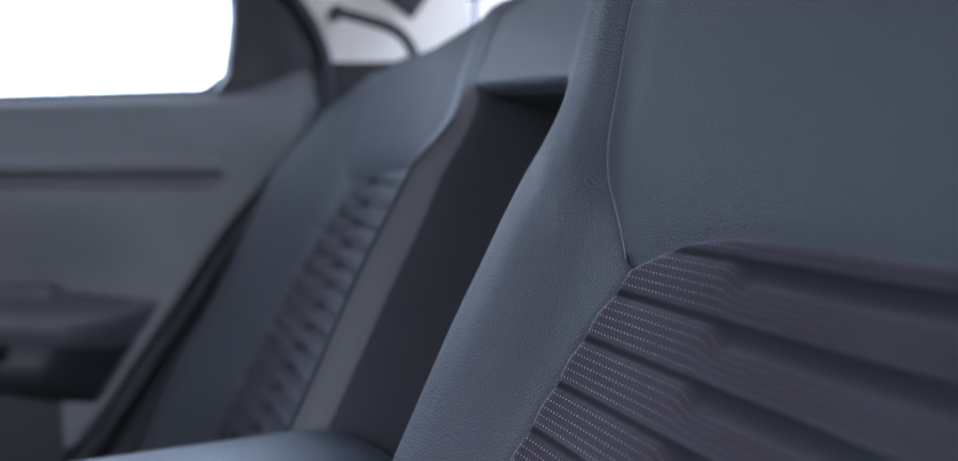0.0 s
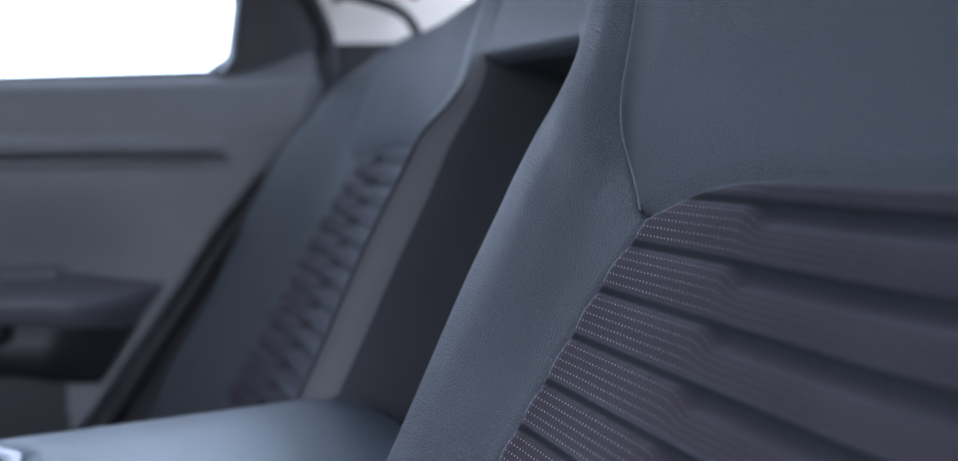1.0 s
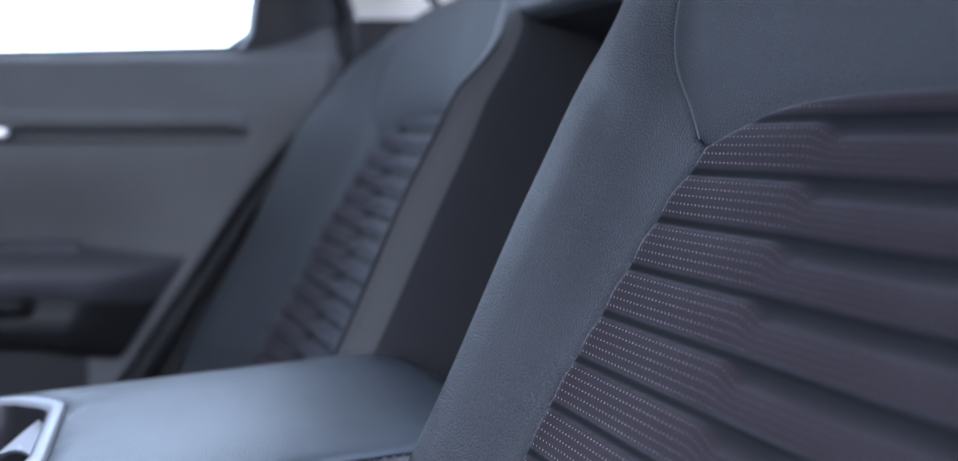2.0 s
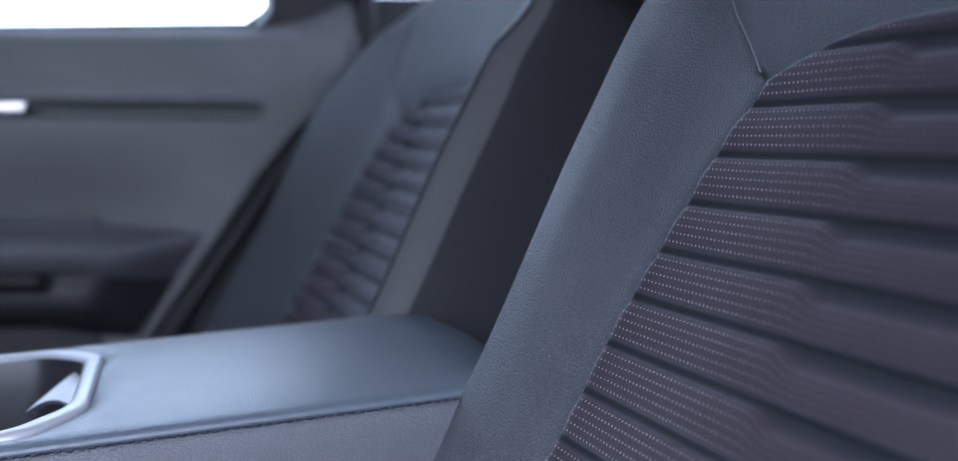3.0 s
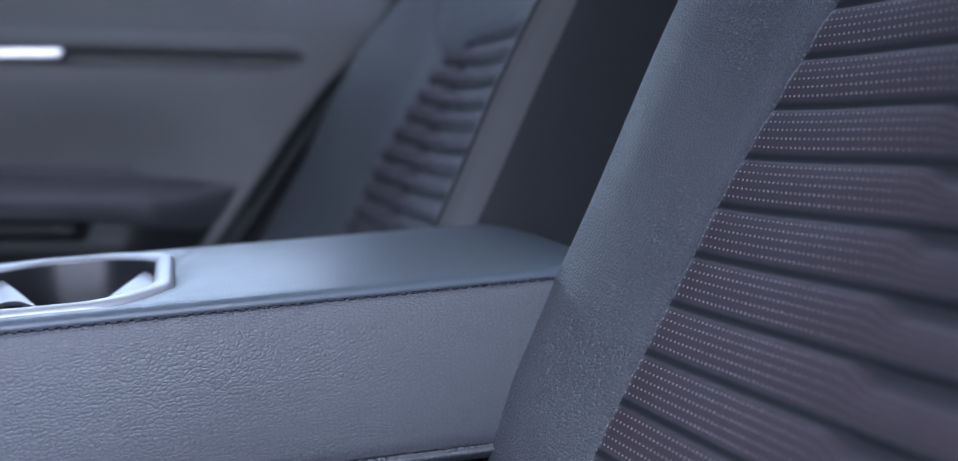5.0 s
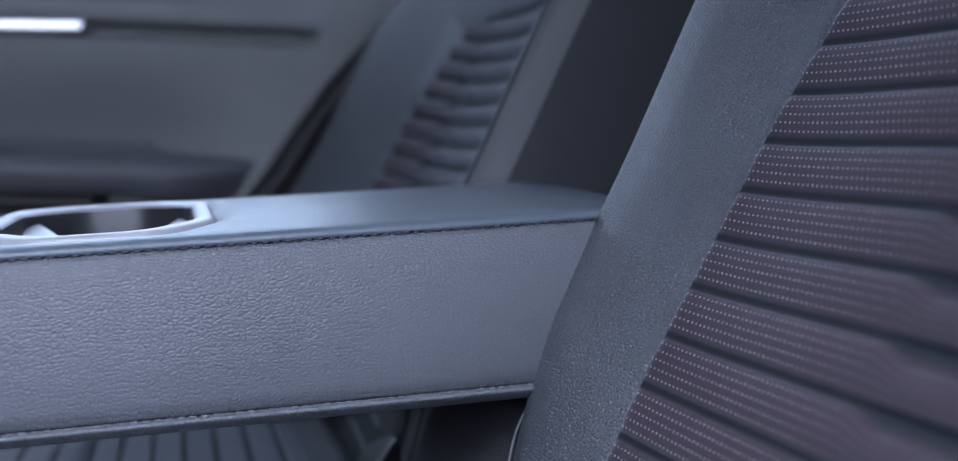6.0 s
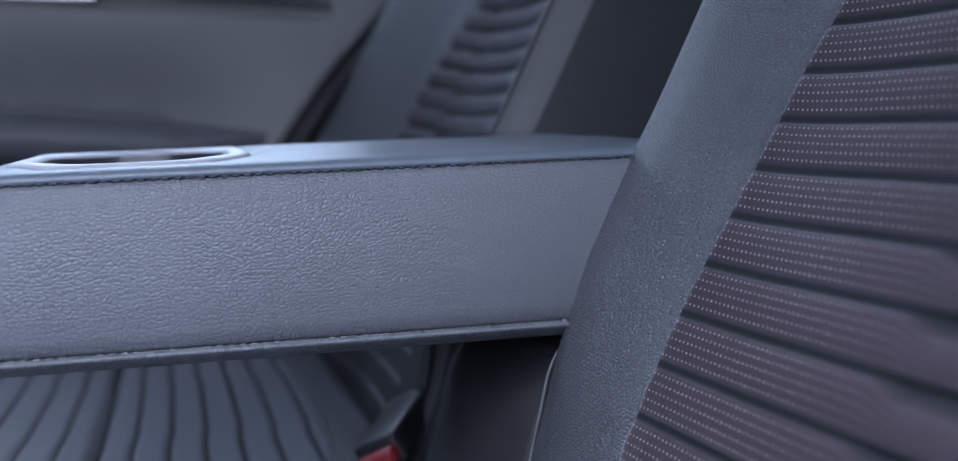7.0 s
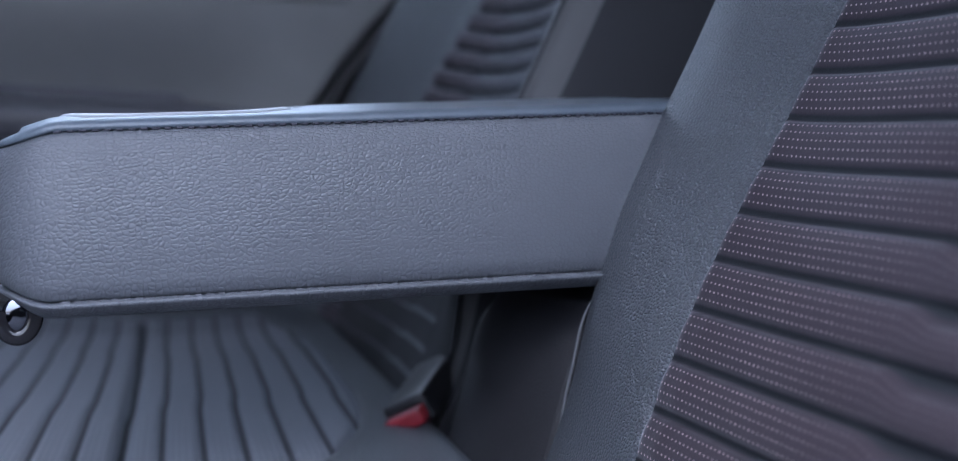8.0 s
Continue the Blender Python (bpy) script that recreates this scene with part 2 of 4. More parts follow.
def sheet(name, fn, us, vs, mat, parent, label="", uv=None, flip=False, close_u=False, second=()):
    """A smooth surface over two parameters; fn gives the place, uv the weave's map, second further materials and where they lie."""
    us, vs = list(us), list(vs)
    nu, nv = len(us), len(vs)
    verts = [fn(u, v) for v in vs for u in us]
    faces = []
    for j in range(nv - 1):
        for i in range(nu if close_u else nu - 1):
            i2 = (i + 1) % nu
            f = (j * nu + i, j * nu + i2, (j + 1) * nu + i2, (j + 1) * nu + i)
            faces.append(f[::-1] if flip else f)
    mesh = bpy.data.meshes.new(name)
    mesh.from_pydata([tuple(v) for v in verts], [], faces)
    if uv:
        layer = mesh.uv_layers.new(name="weave")
        co = [uv(u, v) for v in vs for u in us]
        flat = np.zeros(2 * len(mesh.loops))
        idx = np.zeros(len(mesh.loops), dtype=int)
        mesh.loops.foreach_get("vertex_index", idx)
        flat[0::2], flat[1::2] = np.array(co)[idx, 0], np.array(co)[idx, 1]
        layer.data.foreach_set("uv", flat)
    ob = part_mesh(name, mesh, mat, parent, label)
    pick = np.zeros(len(faces), dtype=np.int32)
    for m, (other, inside) in enumerate(second, 1):
        mesh.materials.append(other)
        k = 0
        for j in range(nv - 1):
            for i in range(nu if close_u else nu - 1):
                if inside((us[i] + us[(i + 1) % nu]) / 2, (vs[j] + vs[j + 1]) / 2):
                    pick[k] = m
                k += 1
    mesh.polygons.foreach_set("material_index", pick)
    return ob


def box_bm(x0, x1, y0, y1, z0, z1, bevel=0.004, segments=3, m=None):
    bm = bmesh.new()
    bmesh.ops.create_cube(bm, size=1)
    bmesh.ops.transform(bm, matrix=Matrix.LocRotScale(((x0 + x1) / 2, (y0 + y1) / 2, (z0 + z1) / 2), None, (x1 - x0, y1 - y0, z1 - z0)), verts=bm.verts)
    if bevel:
        bmesh.ops.bevel(bm, geom=list(bm.edges), offset=bevel, segments=segments, profile=0.6, affect="EDGES")
    if m is not None:
        bmesh.ops.transform(bm, matrix=m, verts=bm.verts)
    return bm


def tube(name, pts, radius, mat, parent, label="", sides=10, flat=1.0, samples=8):
    """A round cord through the given places (Catmull-Rom), closed at both ends."""
    p = [Vector(q) for q in pts]
    line = []
    for i in range(len(p) - 1):
        a, b2, c, d = p[max(i - 1, 0)], p[i], p[i + 1], p[min(i + 2, len(p) - 1)]
        for j in range(samples):
            t = j / samples
            line.append(0.5 * (2 * b2 + (c - a) * t + (2 * a - 5 * b2 + 4 * c - d) * t * t + (3 * b2 - a - 3 * c + d) * t ** 3))
    line.append(p[-1])
    bm = bmesh.new()
    rings = []
    side = None
    for i, q in enumerate(line):
        way = (line[min(i + 1, len(line) - 1)] - line[max(i - 1, 0)]).normalized()
        ref = Vector((0, 1, 0)) if abs(way.y) < 0.9 else Vector((1, 0, 0))
        side = (ref - way * ref.dot(way)).normalized() if side is None else (side - way * side.dot(way)).normalized()
        up = way.cross(side)
        rings.append([bm.verts.new(q + radius * (math.cos(2 * math.pi * k / sides) * side + flat * math.sin(2 * math.pi * k / sides) * up)) for k in range(sides)])
    for r0, r1 in zip(rings, rings[1:]):
        for k in range(sides):
            bm.faces.new((r0[k], r0[(k + 1) % sides], r1[(k + 1) % sides], r1[k]))
    bm.faces.new(rings[0][::-1])
    bm.faces.new(rings[-1])
    bmesh.ops.recalc_face_normals(bm, faces=bm.faces)
    return part(name, bm, mat, parent, label)


def stitches(name, fn, length, parent, mat, step=0.0052, size=(0.0036, 0.0008), label=""):
    """A seam's thread: short rounded stitches along fn(distance), in one mesh."""
    verts, faces = [], []
    count = int(length / step)
    rnd = random.Random(7)
    for i in range(count):
        a, b2 = Vector(fn(i * step)), Vector(fn(i * step + size[0]))
        way = (b2 - a).normalized()
        s1 = way.orthogonal().normalized()
        s2 = way.cross(s1)
        r = size[1] * rnd.uniform(0.85, 1.15)
        base = len(verts)
        for q, k in ((a, 0.35), (a.lerp(b2, 0.2), 0.9), (a.lerp(b2, 0.8), 0.9), (b2, 0.35)):
            for j in range(6):
                w = j * math.pi / 3
                verts.append(tuple(q + r * k * (math.cos(w) * s1 + math.sin(w) * s2)))
        for g in range(3):
            for j in range(6):
                faces.append((base + g * 6 + j, base + g * 6 + (j + 1) % 6, base + g * 6 + 6 + (j + 1) % 6, base + g * 6 + 6 + j))
        faces += [tuple(base + j for j in range(5, -1, -1)), tuple(base + 18 + j for j in range(6))]
    mesh = bpy.data.meshes.new(name)
    mesh.from_pydata(verts, [], faces)
    ob = part_mesh(name, mesh, mat, parent, label)
    return tagged(ob, kind="stuff")


def smooth(a, b, x):
    t = min(1.0, max(0.0, (x - a) / (b - a)))
    return t * t * (3 - 2 * t)


def curve_through(pts):
    """A smooth function through (x, y) knots (monotone cubic)."""
    xs, ys = [p[0] for p in pts], [p[1] for p in pts]
    d = [(ys[i + 1] - ys[i]) / (xs[i + 1] - xs[i]) for i in range(len(xs) - 1)]
    m = [d[0]] + [0 if d[i - 1] * d[i] <= 0 else 2 * d[i - 1] * d[i] / (d[i - 1] + d[i]) for i in range(1, len(d))] + [d[-1]]

    def value(x):
        if x <= xs[0]:
            return ys[0]
        if x >= xs[-1]:
            return ys[-1]
        i = max(j for j in range(len(xs) - 1) if xs[j] <= x)
        h = xs[i + 1] - xs[i]
        t = (x - xs[i]) / h
        return (1 + 2 * t) * (1 - t) ** 2 * ys[i] + t * (1 - t) ** 2 * h * m[i] + t * t * (3 - 2 * t) * ys[i + 1] + t * t * (t - 1) * h * m[i + 1]
    return value


def steps(a, b, count):
    return [a + (b - a) * i / (count - 1) for i in range(count)]


# ---- the rear bench's backrest ----
MID = 0.71
NEAR_C, FAR_C = 0.345, 1.075
# side line of the backrest's cloth: height against reach, then over the top edge
SIDE = [(0.006, 0.262), (0.022, 0.300), (0.068, 0.401), (0.134, 0.513), (0.180, 0.600), (0.211, 0.662), (0.233, 0.720), (0.2500, 0.780),
        (0.262, 0.815), (0.272, 0.829), (0.292, 0.834), (0.330, 0.832), (0.356, 0.816), (0.366, 0.780), (0.372, 0.70)]
line_s = [0.0]
for p0, p1 in zip(SIDE, SIDE[1:]):
    line_s.append(line_s[-1] + math.hypot(p1[0] - p0[0], p1[1] - p0[1]))


def spline(ts, vals):
    """Catmull-Rom on uneven knots, as a function."""
    def value(t):
        t = min(max(t, ts[0]), ts[-1])
        i = max(j for j in range(len(ts) - 1) if ts[j] <= t)
        h = ts[i + 1] - ts[i]
        u = (t - ts[i]) / h

        def slope(j):
            if j == 0:
                return (vals[1] - vals[0]) / (ts[1] - ts[0])
            if j == len(ts) - 1:
                return (vals[-1] - vals[-2]) / (ts[-1] - ts[-2])
            return (vals[j + 1] - vals[j - 1]) / (ts[j + 1] - ts[j - 1])
        return (1 + 2 * u) * (1 - u) ** 2 * vals[i] + u * (1 - u) ** 2 * h * slope(i) + u * u * (3 - 2 * u) * vals[i + 1] + u * u * (u - 1) * h * slope(i + 1)
    return value


side_x = spline(line_s, [p[0] for p in SIDE])
side_z = spline(line_s, [p[1] for p in SIDE])
S_END = line_s[-1]


def s_at(z):
    """The way along the side line at a height on its front."""
    a, b2 = 0.0, line_s[9]
    for _ in range(40):
        m = (a + b2) / 2
        if side_z(m) < z:
            a = m
        else:
            b2 = m
    return a


def on_side(s, n):
    e = 0.002
    tx, tz = side_x(min(s + e, S_END)) - side_x(max(s - e, 0)), side_z(min(s + e, S_END)) - side_z(max(s - e, 0))
    h = math.hypot(tx, tz)
    return side_x(s) - n * tz / h, side_z(s) + n * tx / h


S_BASE, S_JOIN, S_TOP, S_POCKET, S_CREST = 0.0, s_at(0.659), s_at(0.680), s_at(0.752), s_at(0.815)
RIB = 0.0253
S_POCKET_NEAR, S_POCKET_FAR = s_at(0.759), s_at(0.770)
half_width = curve_through([(0.26, 0.192), (0.45, 0.191), (0.53, 0.189), (0.58, 0.180), (0.605, 0.174), (0.63, 0.167), (0.648, 0.158), (0.662, 0.150), (0.70, 0.140)])
upper_seam = curve_through([(0.655, 0.153), (0.675, 0.174), (0.70, 0.198), (0.73, 0.209), (0.80, 0.218), (0.86, 0.220)])
cross = curve_through([(-0.05, -0.016), (0.0, -0.016), (0.05, -0.012), (0.10, -0.007), (0.15, -0.003), (0.19, 0.003), (0.215, 0.016), (0.238, 0.026), (0.254, 0.0285), (0.265, 0.025), (0.272, 0.016), (0.275, 0.002)])
crest_fade = curve_through([(0.0, 0.05), (s_at(0.33), 0.12), (s_at(0.39), 0.55), (s_at(0.44), 0.98), (s_at(0.50), 1.09), (s_at(0.60), 1.15), (S_JOIN + 0.03, 1.0), (S_POCKET, 0.55), (S_CREST, 0.35), (S_CREST + 0.03, 0.0), (S_END, 0.0)])
wing_rise = curve_through([(0.0, 0.098), (s_at(0.53), 0.097), (s_at(0.65), 0.095), (s_at(0.766), 0.052), (s_at(0.815), 0.012), (S_CREST + 0.03, 0.0), (S_END, 0.0)])


flank = curve_through([(-0.05, -0.016), (0.0, -0.016), (0.06, -0.013), (0.11, -0.004), (0.15, 0.009), (0.19, 0.027), (0.30, 0.06)])
flank_fade = curve_through([(0.0, 1.0), (s_at(0.62), 1.0), (S_CREST, 0.2), (S_CREST + 0.03, 0.0), (S_END, 0.0)])


def seat_height(q, s, tall=1.0):
    """How far the backrest stands proud, q metres from a seat's middle towards the car's middle line."""
    near = tall == 1.0
    tall = 1 + (tall - 1) * (1 - smooth(S_POCKET - 0.07, S_POCKET, s))
    if q < 0:
        low = flank(-q)
        low *= flank_fade(s) if low > 0 else 1
        if q < -0.19:
            return low + (wing_rise(s) - low) * smooth(0.0, 1.0, (-0.19 - q) / 0.095)
        return low if low > 0 else low * (1 - smooth(S_TOP - 0.02, S_CREST, s) * 0.7)
    if near and cross(abs(q)) > 0:
        return cross(abs(q)) * crest_fade(s) * (1 - 0.28 * smooth(S_JOIN, S_POCKET, s) * (1 - smooth(S_CREST - 0.01, S_CREST + 0.02, s)))
    return cross(abs(q)) * (tall * crest_fade(s) if cross(abs(q)) > 0 else (1 - smooth(S_TOP - 0.02, S_CREST, s) * 0.7))


FAR_TALL = 1.5


def seat_point(q, s, extra, centre, turn):
    n = seat_height(q, s, 1.0 if turn > 0 else FAR_TALL) + extra
    x, z = on_side(s, n)
    return (x, centre + turn * q, z)


def fabric_edge_s(u, up=0.0):
    return S_JOIN + up + (S_TOP - S_JOIN) * (1 - abs(u) ** 5)


s_low, s_high = s_at(0.45), s_at(0.60)


def rib_map(q, s):
    """The rib's number, and how far up a rib; the furrow widens beyond the jog."""
    qk = 0.066 + 0.009 * smooth(s_low, s_high, s)
    jog = smooth(qk - 0.010, qk + 0.008, q) if q > 0 else smooth(0.116, 0.128, -q)
    p = (s - S_JOIN) / RIB + 20.47
    whole = math.floor(p)
    fr = p - whole
    low, high = 0.09, 0.66 + 0.23 * jog
    if fr < low:
        v = 0.13 * fr / low
    elif fr < high:
        v = 0.13 + 0.78 * (fr - low) / (high - low)
    else:
        v = 0.91 + 0.09 * (fr - high) / (1 - high)
    return whole + v, jog


def rib_height(q, s):
    v, jog = rib_map(q, s)
    fr = v - math.floor(v)
    deep = 0.0034 - 0.0014 * jog
    if fr < 0.13:
        h = smooth(0.0, 0.16, fr)
    elif fr > 0.91:
        h = 1 - smooth(0.87, 1.0, fr)
    else:
        h = 1.0
    arch = 0.0022 * math.sin(math.pi * min(1, max(0, (fr - 0.05) / 0.92)))
    return -deep * (1 - h) + arch


def crease(d, deep=0.0035, wide=0.005):
    return -deep * math.exp(-(d / wide) ** 2)


bench_back = thing("rear_bench", (0.1, MID, 0.27), "dark grey leather rear bench backrest with dotted cloth panels", "car seat")


lip = curve_through([(0.0, -0.0030), (0.0003, -0.0016), (0.0008, -0.0006), (0.0016, 0.0), (0.0035, 0.0005), (0.012, 0.0007), (0.03, 0.0007)])


def build_seat_back(centre, turn):
    flip = turn < 0
    up = 0.028 if flip else 0.0
    full = 3.2 if flip else 1.0
    pinch = 0.25 if flip else 1.0
    s_pocket = S_POCKET_NEAR if turn > 0 else S_POCKET_FAR

    def place_fabric(u, v):
        s = S_BASE + (fabric_edge_s(u, up) - S_BASE) * v
        q = u * half_width(side_z(s) - up)
        edge = min((1 - abs(u)) * 0.19, (1 - v) * (S_TOP - S_BASE))
        return q, s, edge

    def fn(u, v):
        q, s, edge = place_fabric(u, v)
        return seat_point(q, s, full * rib_height(q, s) * smooth(-0.002, 0.005, edge) - 0.0006 - 0.0012 * (1 - smooth(0.0, 0.002, edge)), centre, turn)

    def uv(u, v):
        q, s, edge = place_fabric(u, v)
        return (q + 1.0, rib_map(q, s)[0])
    us = steps(-1, 1, 141)
    vs = [1 - (1 - t) ** 1.0 for t in steps(0, 1, 330)]
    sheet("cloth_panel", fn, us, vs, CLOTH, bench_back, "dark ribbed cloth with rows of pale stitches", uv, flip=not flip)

    # upper leather panel between the two upper seams
    def upper(u, v):
        s0 = fabric_edge_s(u, up)
        s = s0 + (S_END - s0) * v ** 1.15
        low, high = half_width(side_z(s0) - up), upper_seam(side_z(s) if s < line_s[9] else 0.86)
        k = min(1, (s - s0) / (0.05 * (1 - abs(u) ** 6) + 1e-5))
        q = u * (low + (high - low) * k)
        d_low, d_side = (s - s0), (1 - abs(u)) * 0.17
        puff = 0.004 * smooth(0, 0.03, d_low) * smooth(0, 0.03, d_side)
        return seat_point(q, s, puff + crease(d_low, 0.003, 0.005) + pinch * crease(d_side, 0.0022, 0.0018), centre, turn)
    sheet("upper_panel", upper, steps(-1, 1, 91), steps(0, 1, 90), UPPER_LEATHER, bench_back, flip=not flip)

    # bolster beside the armrest's bay, wrapping round into it
    def inner_edge(s):
        z = side_z(s) if s < line_s[9] else 0.86
        return half_width(z - up) if s < S_JOIN + up else upper_seam(z - up * 0.5)

    def bolster(u, s):
        a = inner_edge(s)
        wrap = 1 - smooth(s_pocket - 0.018, s_pocket + 0.004, s)
        dip = 1 if flip else 1 - 0.28 * smooth(S_JOIN, S_POCKET, s) * (1 - smooth(S_CREST - 0.01, S_CREST + 0.02, s))
        if u <= 1:
            q = a + (0.250 - a) * u / 0.72 if u < 0.72 else 0.250 + 0.025 * (u - 0.72) / 0.28
            d = q - a
            extra = lip(d) + 0.004 * smooth(S_JOIN - 0.03, S_JOIN + 0.06, s) * smooth(0, 0.02, d) * (1 - smooth(0.03, 0.06, d))
            keep = (1 - wrap) * smooth(0.245, 0.275, q) * (cross(0.245) - cross(q)) * crest_fade(s) * dip
            return seat_point(q, s, extra + keep, centre, turn)
        deep = (u - 1) * 0.009
        q = 0.275 + 0.001 * (u - 1)
        if wrap < 0.999:
            keep = (1 - wrap) * (cross(0.245) - cross(0.275)) * crest_fade(s) * dip
            return seat_point(min(q, 0.275), s, keep - deep * wrap, centre, turn)
        return seat_point(0.275, s, -deep, centre, turn)
    us = [0, 0.004, 0.008, 0.013, 0.019, 0.026] + steps(0.034, 0.7, 28) + steps(0.72, 1, 22) + steps(1.1, 2, 8)
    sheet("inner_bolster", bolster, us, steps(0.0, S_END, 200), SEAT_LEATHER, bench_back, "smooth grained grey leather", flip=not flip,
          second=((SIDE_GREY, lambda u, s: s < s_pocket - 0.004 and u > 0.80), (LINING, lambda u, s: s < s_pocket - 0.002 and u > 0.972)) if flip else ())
    if flip:
        tube("seam", [seat_point(0.2575, s, 0.0004, centre, turn) for s in steps(0.03, s_pocket - 0.006, 24)], 0.0022, LINING, bench_back, "dark sewn seam", sides=8, samples=3)

    # fine welt along the upper seam
    def welt(s):
        return seat_point(inner_edge(s) - 0.0010, s, -0.0012, centre, turn)
    if turn > 0:
        tube("welt", [welt(s) for s in steps(S_JOIN + up + 0.004, S_CREST + 0.02, 26)], 0.0006, WELT, bench_back, "thin leather welt in the seam", sides=8, samples=4)

    # outer wing that fills the gap towards the door
    def wing(u, s):
        a = inner_edge(s)
        if u <= 1:
            q = -a - (0.285 - a) * u
            d = -q - a
            return seat_point(q, s, pinch * crease(d, 0.004, 0.004), centre, turn)
        w = (u - 1) * math.pi / 2
        n0 = seat_height(-0.285, s)
        x, z = on_side(s, n0 - 0.022 * (1 - math.cos(w)) - max(0, u - 2) * (n0 + 0.01))
        return (x, centre - turn * (0.285 + 0.022 * math.sin(min(w, math.pi / 2))), z)
    sheet("outer_wing", wing, steps(0, 1, 40) + steps(1.1, 2, 10) + steps(2.2, 3, 5), steps(0.0, S_END, 110), SEAT_LEATHER, bench_back, flip=flip)


build_seat_back(NEAR_C, 1)
build_seat_back(FAR_C, -1)

# dark sheet painting shade onto the far seat's foot, and foam behind the seams
sheet("foot_shade", lambda q, s: seat_point(q, s, 0.006, FAR_C, -1), steps(-0.15, 0.262, 50), steps(0, s_at(0.405), 14), LINING, bench_back, "black sheet painting shade at the seat's foot")
for c, t in ((NEAR_C, 1), (FAR_C, -1)):
    sheet("foam", lambda q, s: seat_point(q, s, -0.006, c, t), steps(-0.235, 0.235, 50), steps(0, S_CREST, 60), SEAT_LEATHER, bench_back)

EDGE_Y0, EDGE_Y1 = NEAR_C + 0.275, FAR_C - 0.275
bridge_n = cross(0.245)


def bridge(u, v):
    s0 = S_POCKET_NEAR + (S_POCKET_FAR - S_POCKET_NEAR) * u
    s = s0 + (S_END - s0) * max(v, 0)
    y = EDGE_Y0 + (EDGE_Y1 - EDGE_Y0) * u
    lower = 1 - smooth(S_CREST - 0.01, S_CREST + 0.02, s)
    n = bridge_n * crest_fade(s) * (1 - 0.28 * smooth(S_JOIN, S_POCKET, s) * lower * (1 - u))
    if v < 0:
        w = min(1, -v / 0.5) * math.pi / 2
        y += 0.012 * (u - 0.5) * smooth(0.0, 0.2, -v)
        x, z = on_side(s0 - 0.010 * math.sin(w), n - 0.016 * (1 - math.cos(w)) - max(0, -v - 0.5) * 0.10)
        return (x, y, z)
    x, z = on_side(s, n)
    return (x, y, z)


sheet("bridge_panel", bridge, steps(-0.03, 1.03, 16), [-0.5, -0.4, -0.3, -0.2, -0.1] + steps(0, 1, 60), SEAT_LEATHER, bench_back)
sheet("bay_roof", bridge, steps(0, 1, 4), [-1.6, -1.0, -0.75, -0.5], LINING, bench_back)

# the bay behind the folded armrest
BAY = -0.085


def bay_round(u, v):
    """The bay's lining: in along one side, round a soft corner, across the back and out again."""
    wide, deep, r = EDGE_Y1 - EDGE_Y0 + 0.002, -BAY - 0.0075, 0.022
    run = deep - r
    arc = r * math.pi / 2
    d = u * (2 * run + 2 * arc + wide - 2 * r)
    if d < run:
        y, n = 0.0, d
    elif d < run + arc:
        w = (d - run) / r
        y, n = r * (1 - math.cos(w)), run + r * math.sin(w)
    elif d < run + arc + wide - 2 * r:
        y, n = r + d - run - arc, deep
    else:
        e = d - (run + arc + wide - 2 * r)
        w = min(e / r, math.pi / 2)
        y, n = wide - r + r * math.sin(w), deep - r * (1 - math.cos(w)) - max(0, e - arc)
    x, z = on_side(s_at(0.30) + (S_POCKET + 0.008 - s_at(0.30)) * v, -0.0030 - n)
    return (x, EDGE_Y0 - 0.001 + y, z)


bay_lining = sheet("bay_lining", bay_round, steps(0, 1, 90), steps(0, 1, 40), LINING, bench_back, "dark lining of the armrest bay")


tx, tz = on_side(S_POCKET - 0.01, -0.06)
part("bay_ledge", box_bm(tx - 0.008, tx + 0.02, EDGE_Y0, EDGE_Y1, tz - 0.022, tz - 0.010, 0.004), BLACK_PLASTIC, bay_lining, "dark plastic ledge inside the bay")


# ---- the folded-down centre armrest ----
ARM_X0, ARM_X1, ARM_Y0, ARM_Y1 = -0.238, 0.150, 0.602, 0.818


def rounded_outline(x0, x1, y0, y1, radii, per=10):
    """A closed outline with its own corner radius at (x0,y0), (x1,y0), (x1,y1), (x0,y1), and short steps along the sides."""
    corners = [((x0, y0), math.pi, radii[0], (1, 1)), ((x1, y0), 1.5 * math.pi, radii[1], (-1, 1)), ((x1, y1), 0.0, radii[2], (-1, -1)), ((x0, y1), 0.5 * math.pi, radii[3], (1, -1))]
    arcs = []
    for (cx, cy), a0, r, (sx, sy) in corners:
        arcs.append([(cx + sx * r + r * math.cos(a0 + k * math.pi / 2 / per), cy + sy * r + r * math.sin(a0 + k * math.pi / 2 / per)) for k in range(per + 1)])
    out = []
    for i, arc in enumerate(arcs):
        out += arc
        a, b2 = arc[-1], arcs[(i + 1) % 4][0]
        count = 16 if i % 2 == 0 else 8
        out += [(a[0] + (b2[0] - a[0]) * k / count, a[1] + (b2[1] - a[1]) * k / count) for k in range(1, count)]
    return out


def arm_top(x):
    return 0.5010 + 0.024 * (x + 0.05) - 0.008 * smooth(-0.205, -0.240, x) - 0.012 * smooth(0.11, 0.15, x)


def arm_bottom(x):
    return 0.4065 - 0.01 * (x + 0.1) * 0.2 + 0.008 * smooth(-0.215, -0.240, x)


def tilt(y):
    return 0.052 * (y - ARM_Y0)


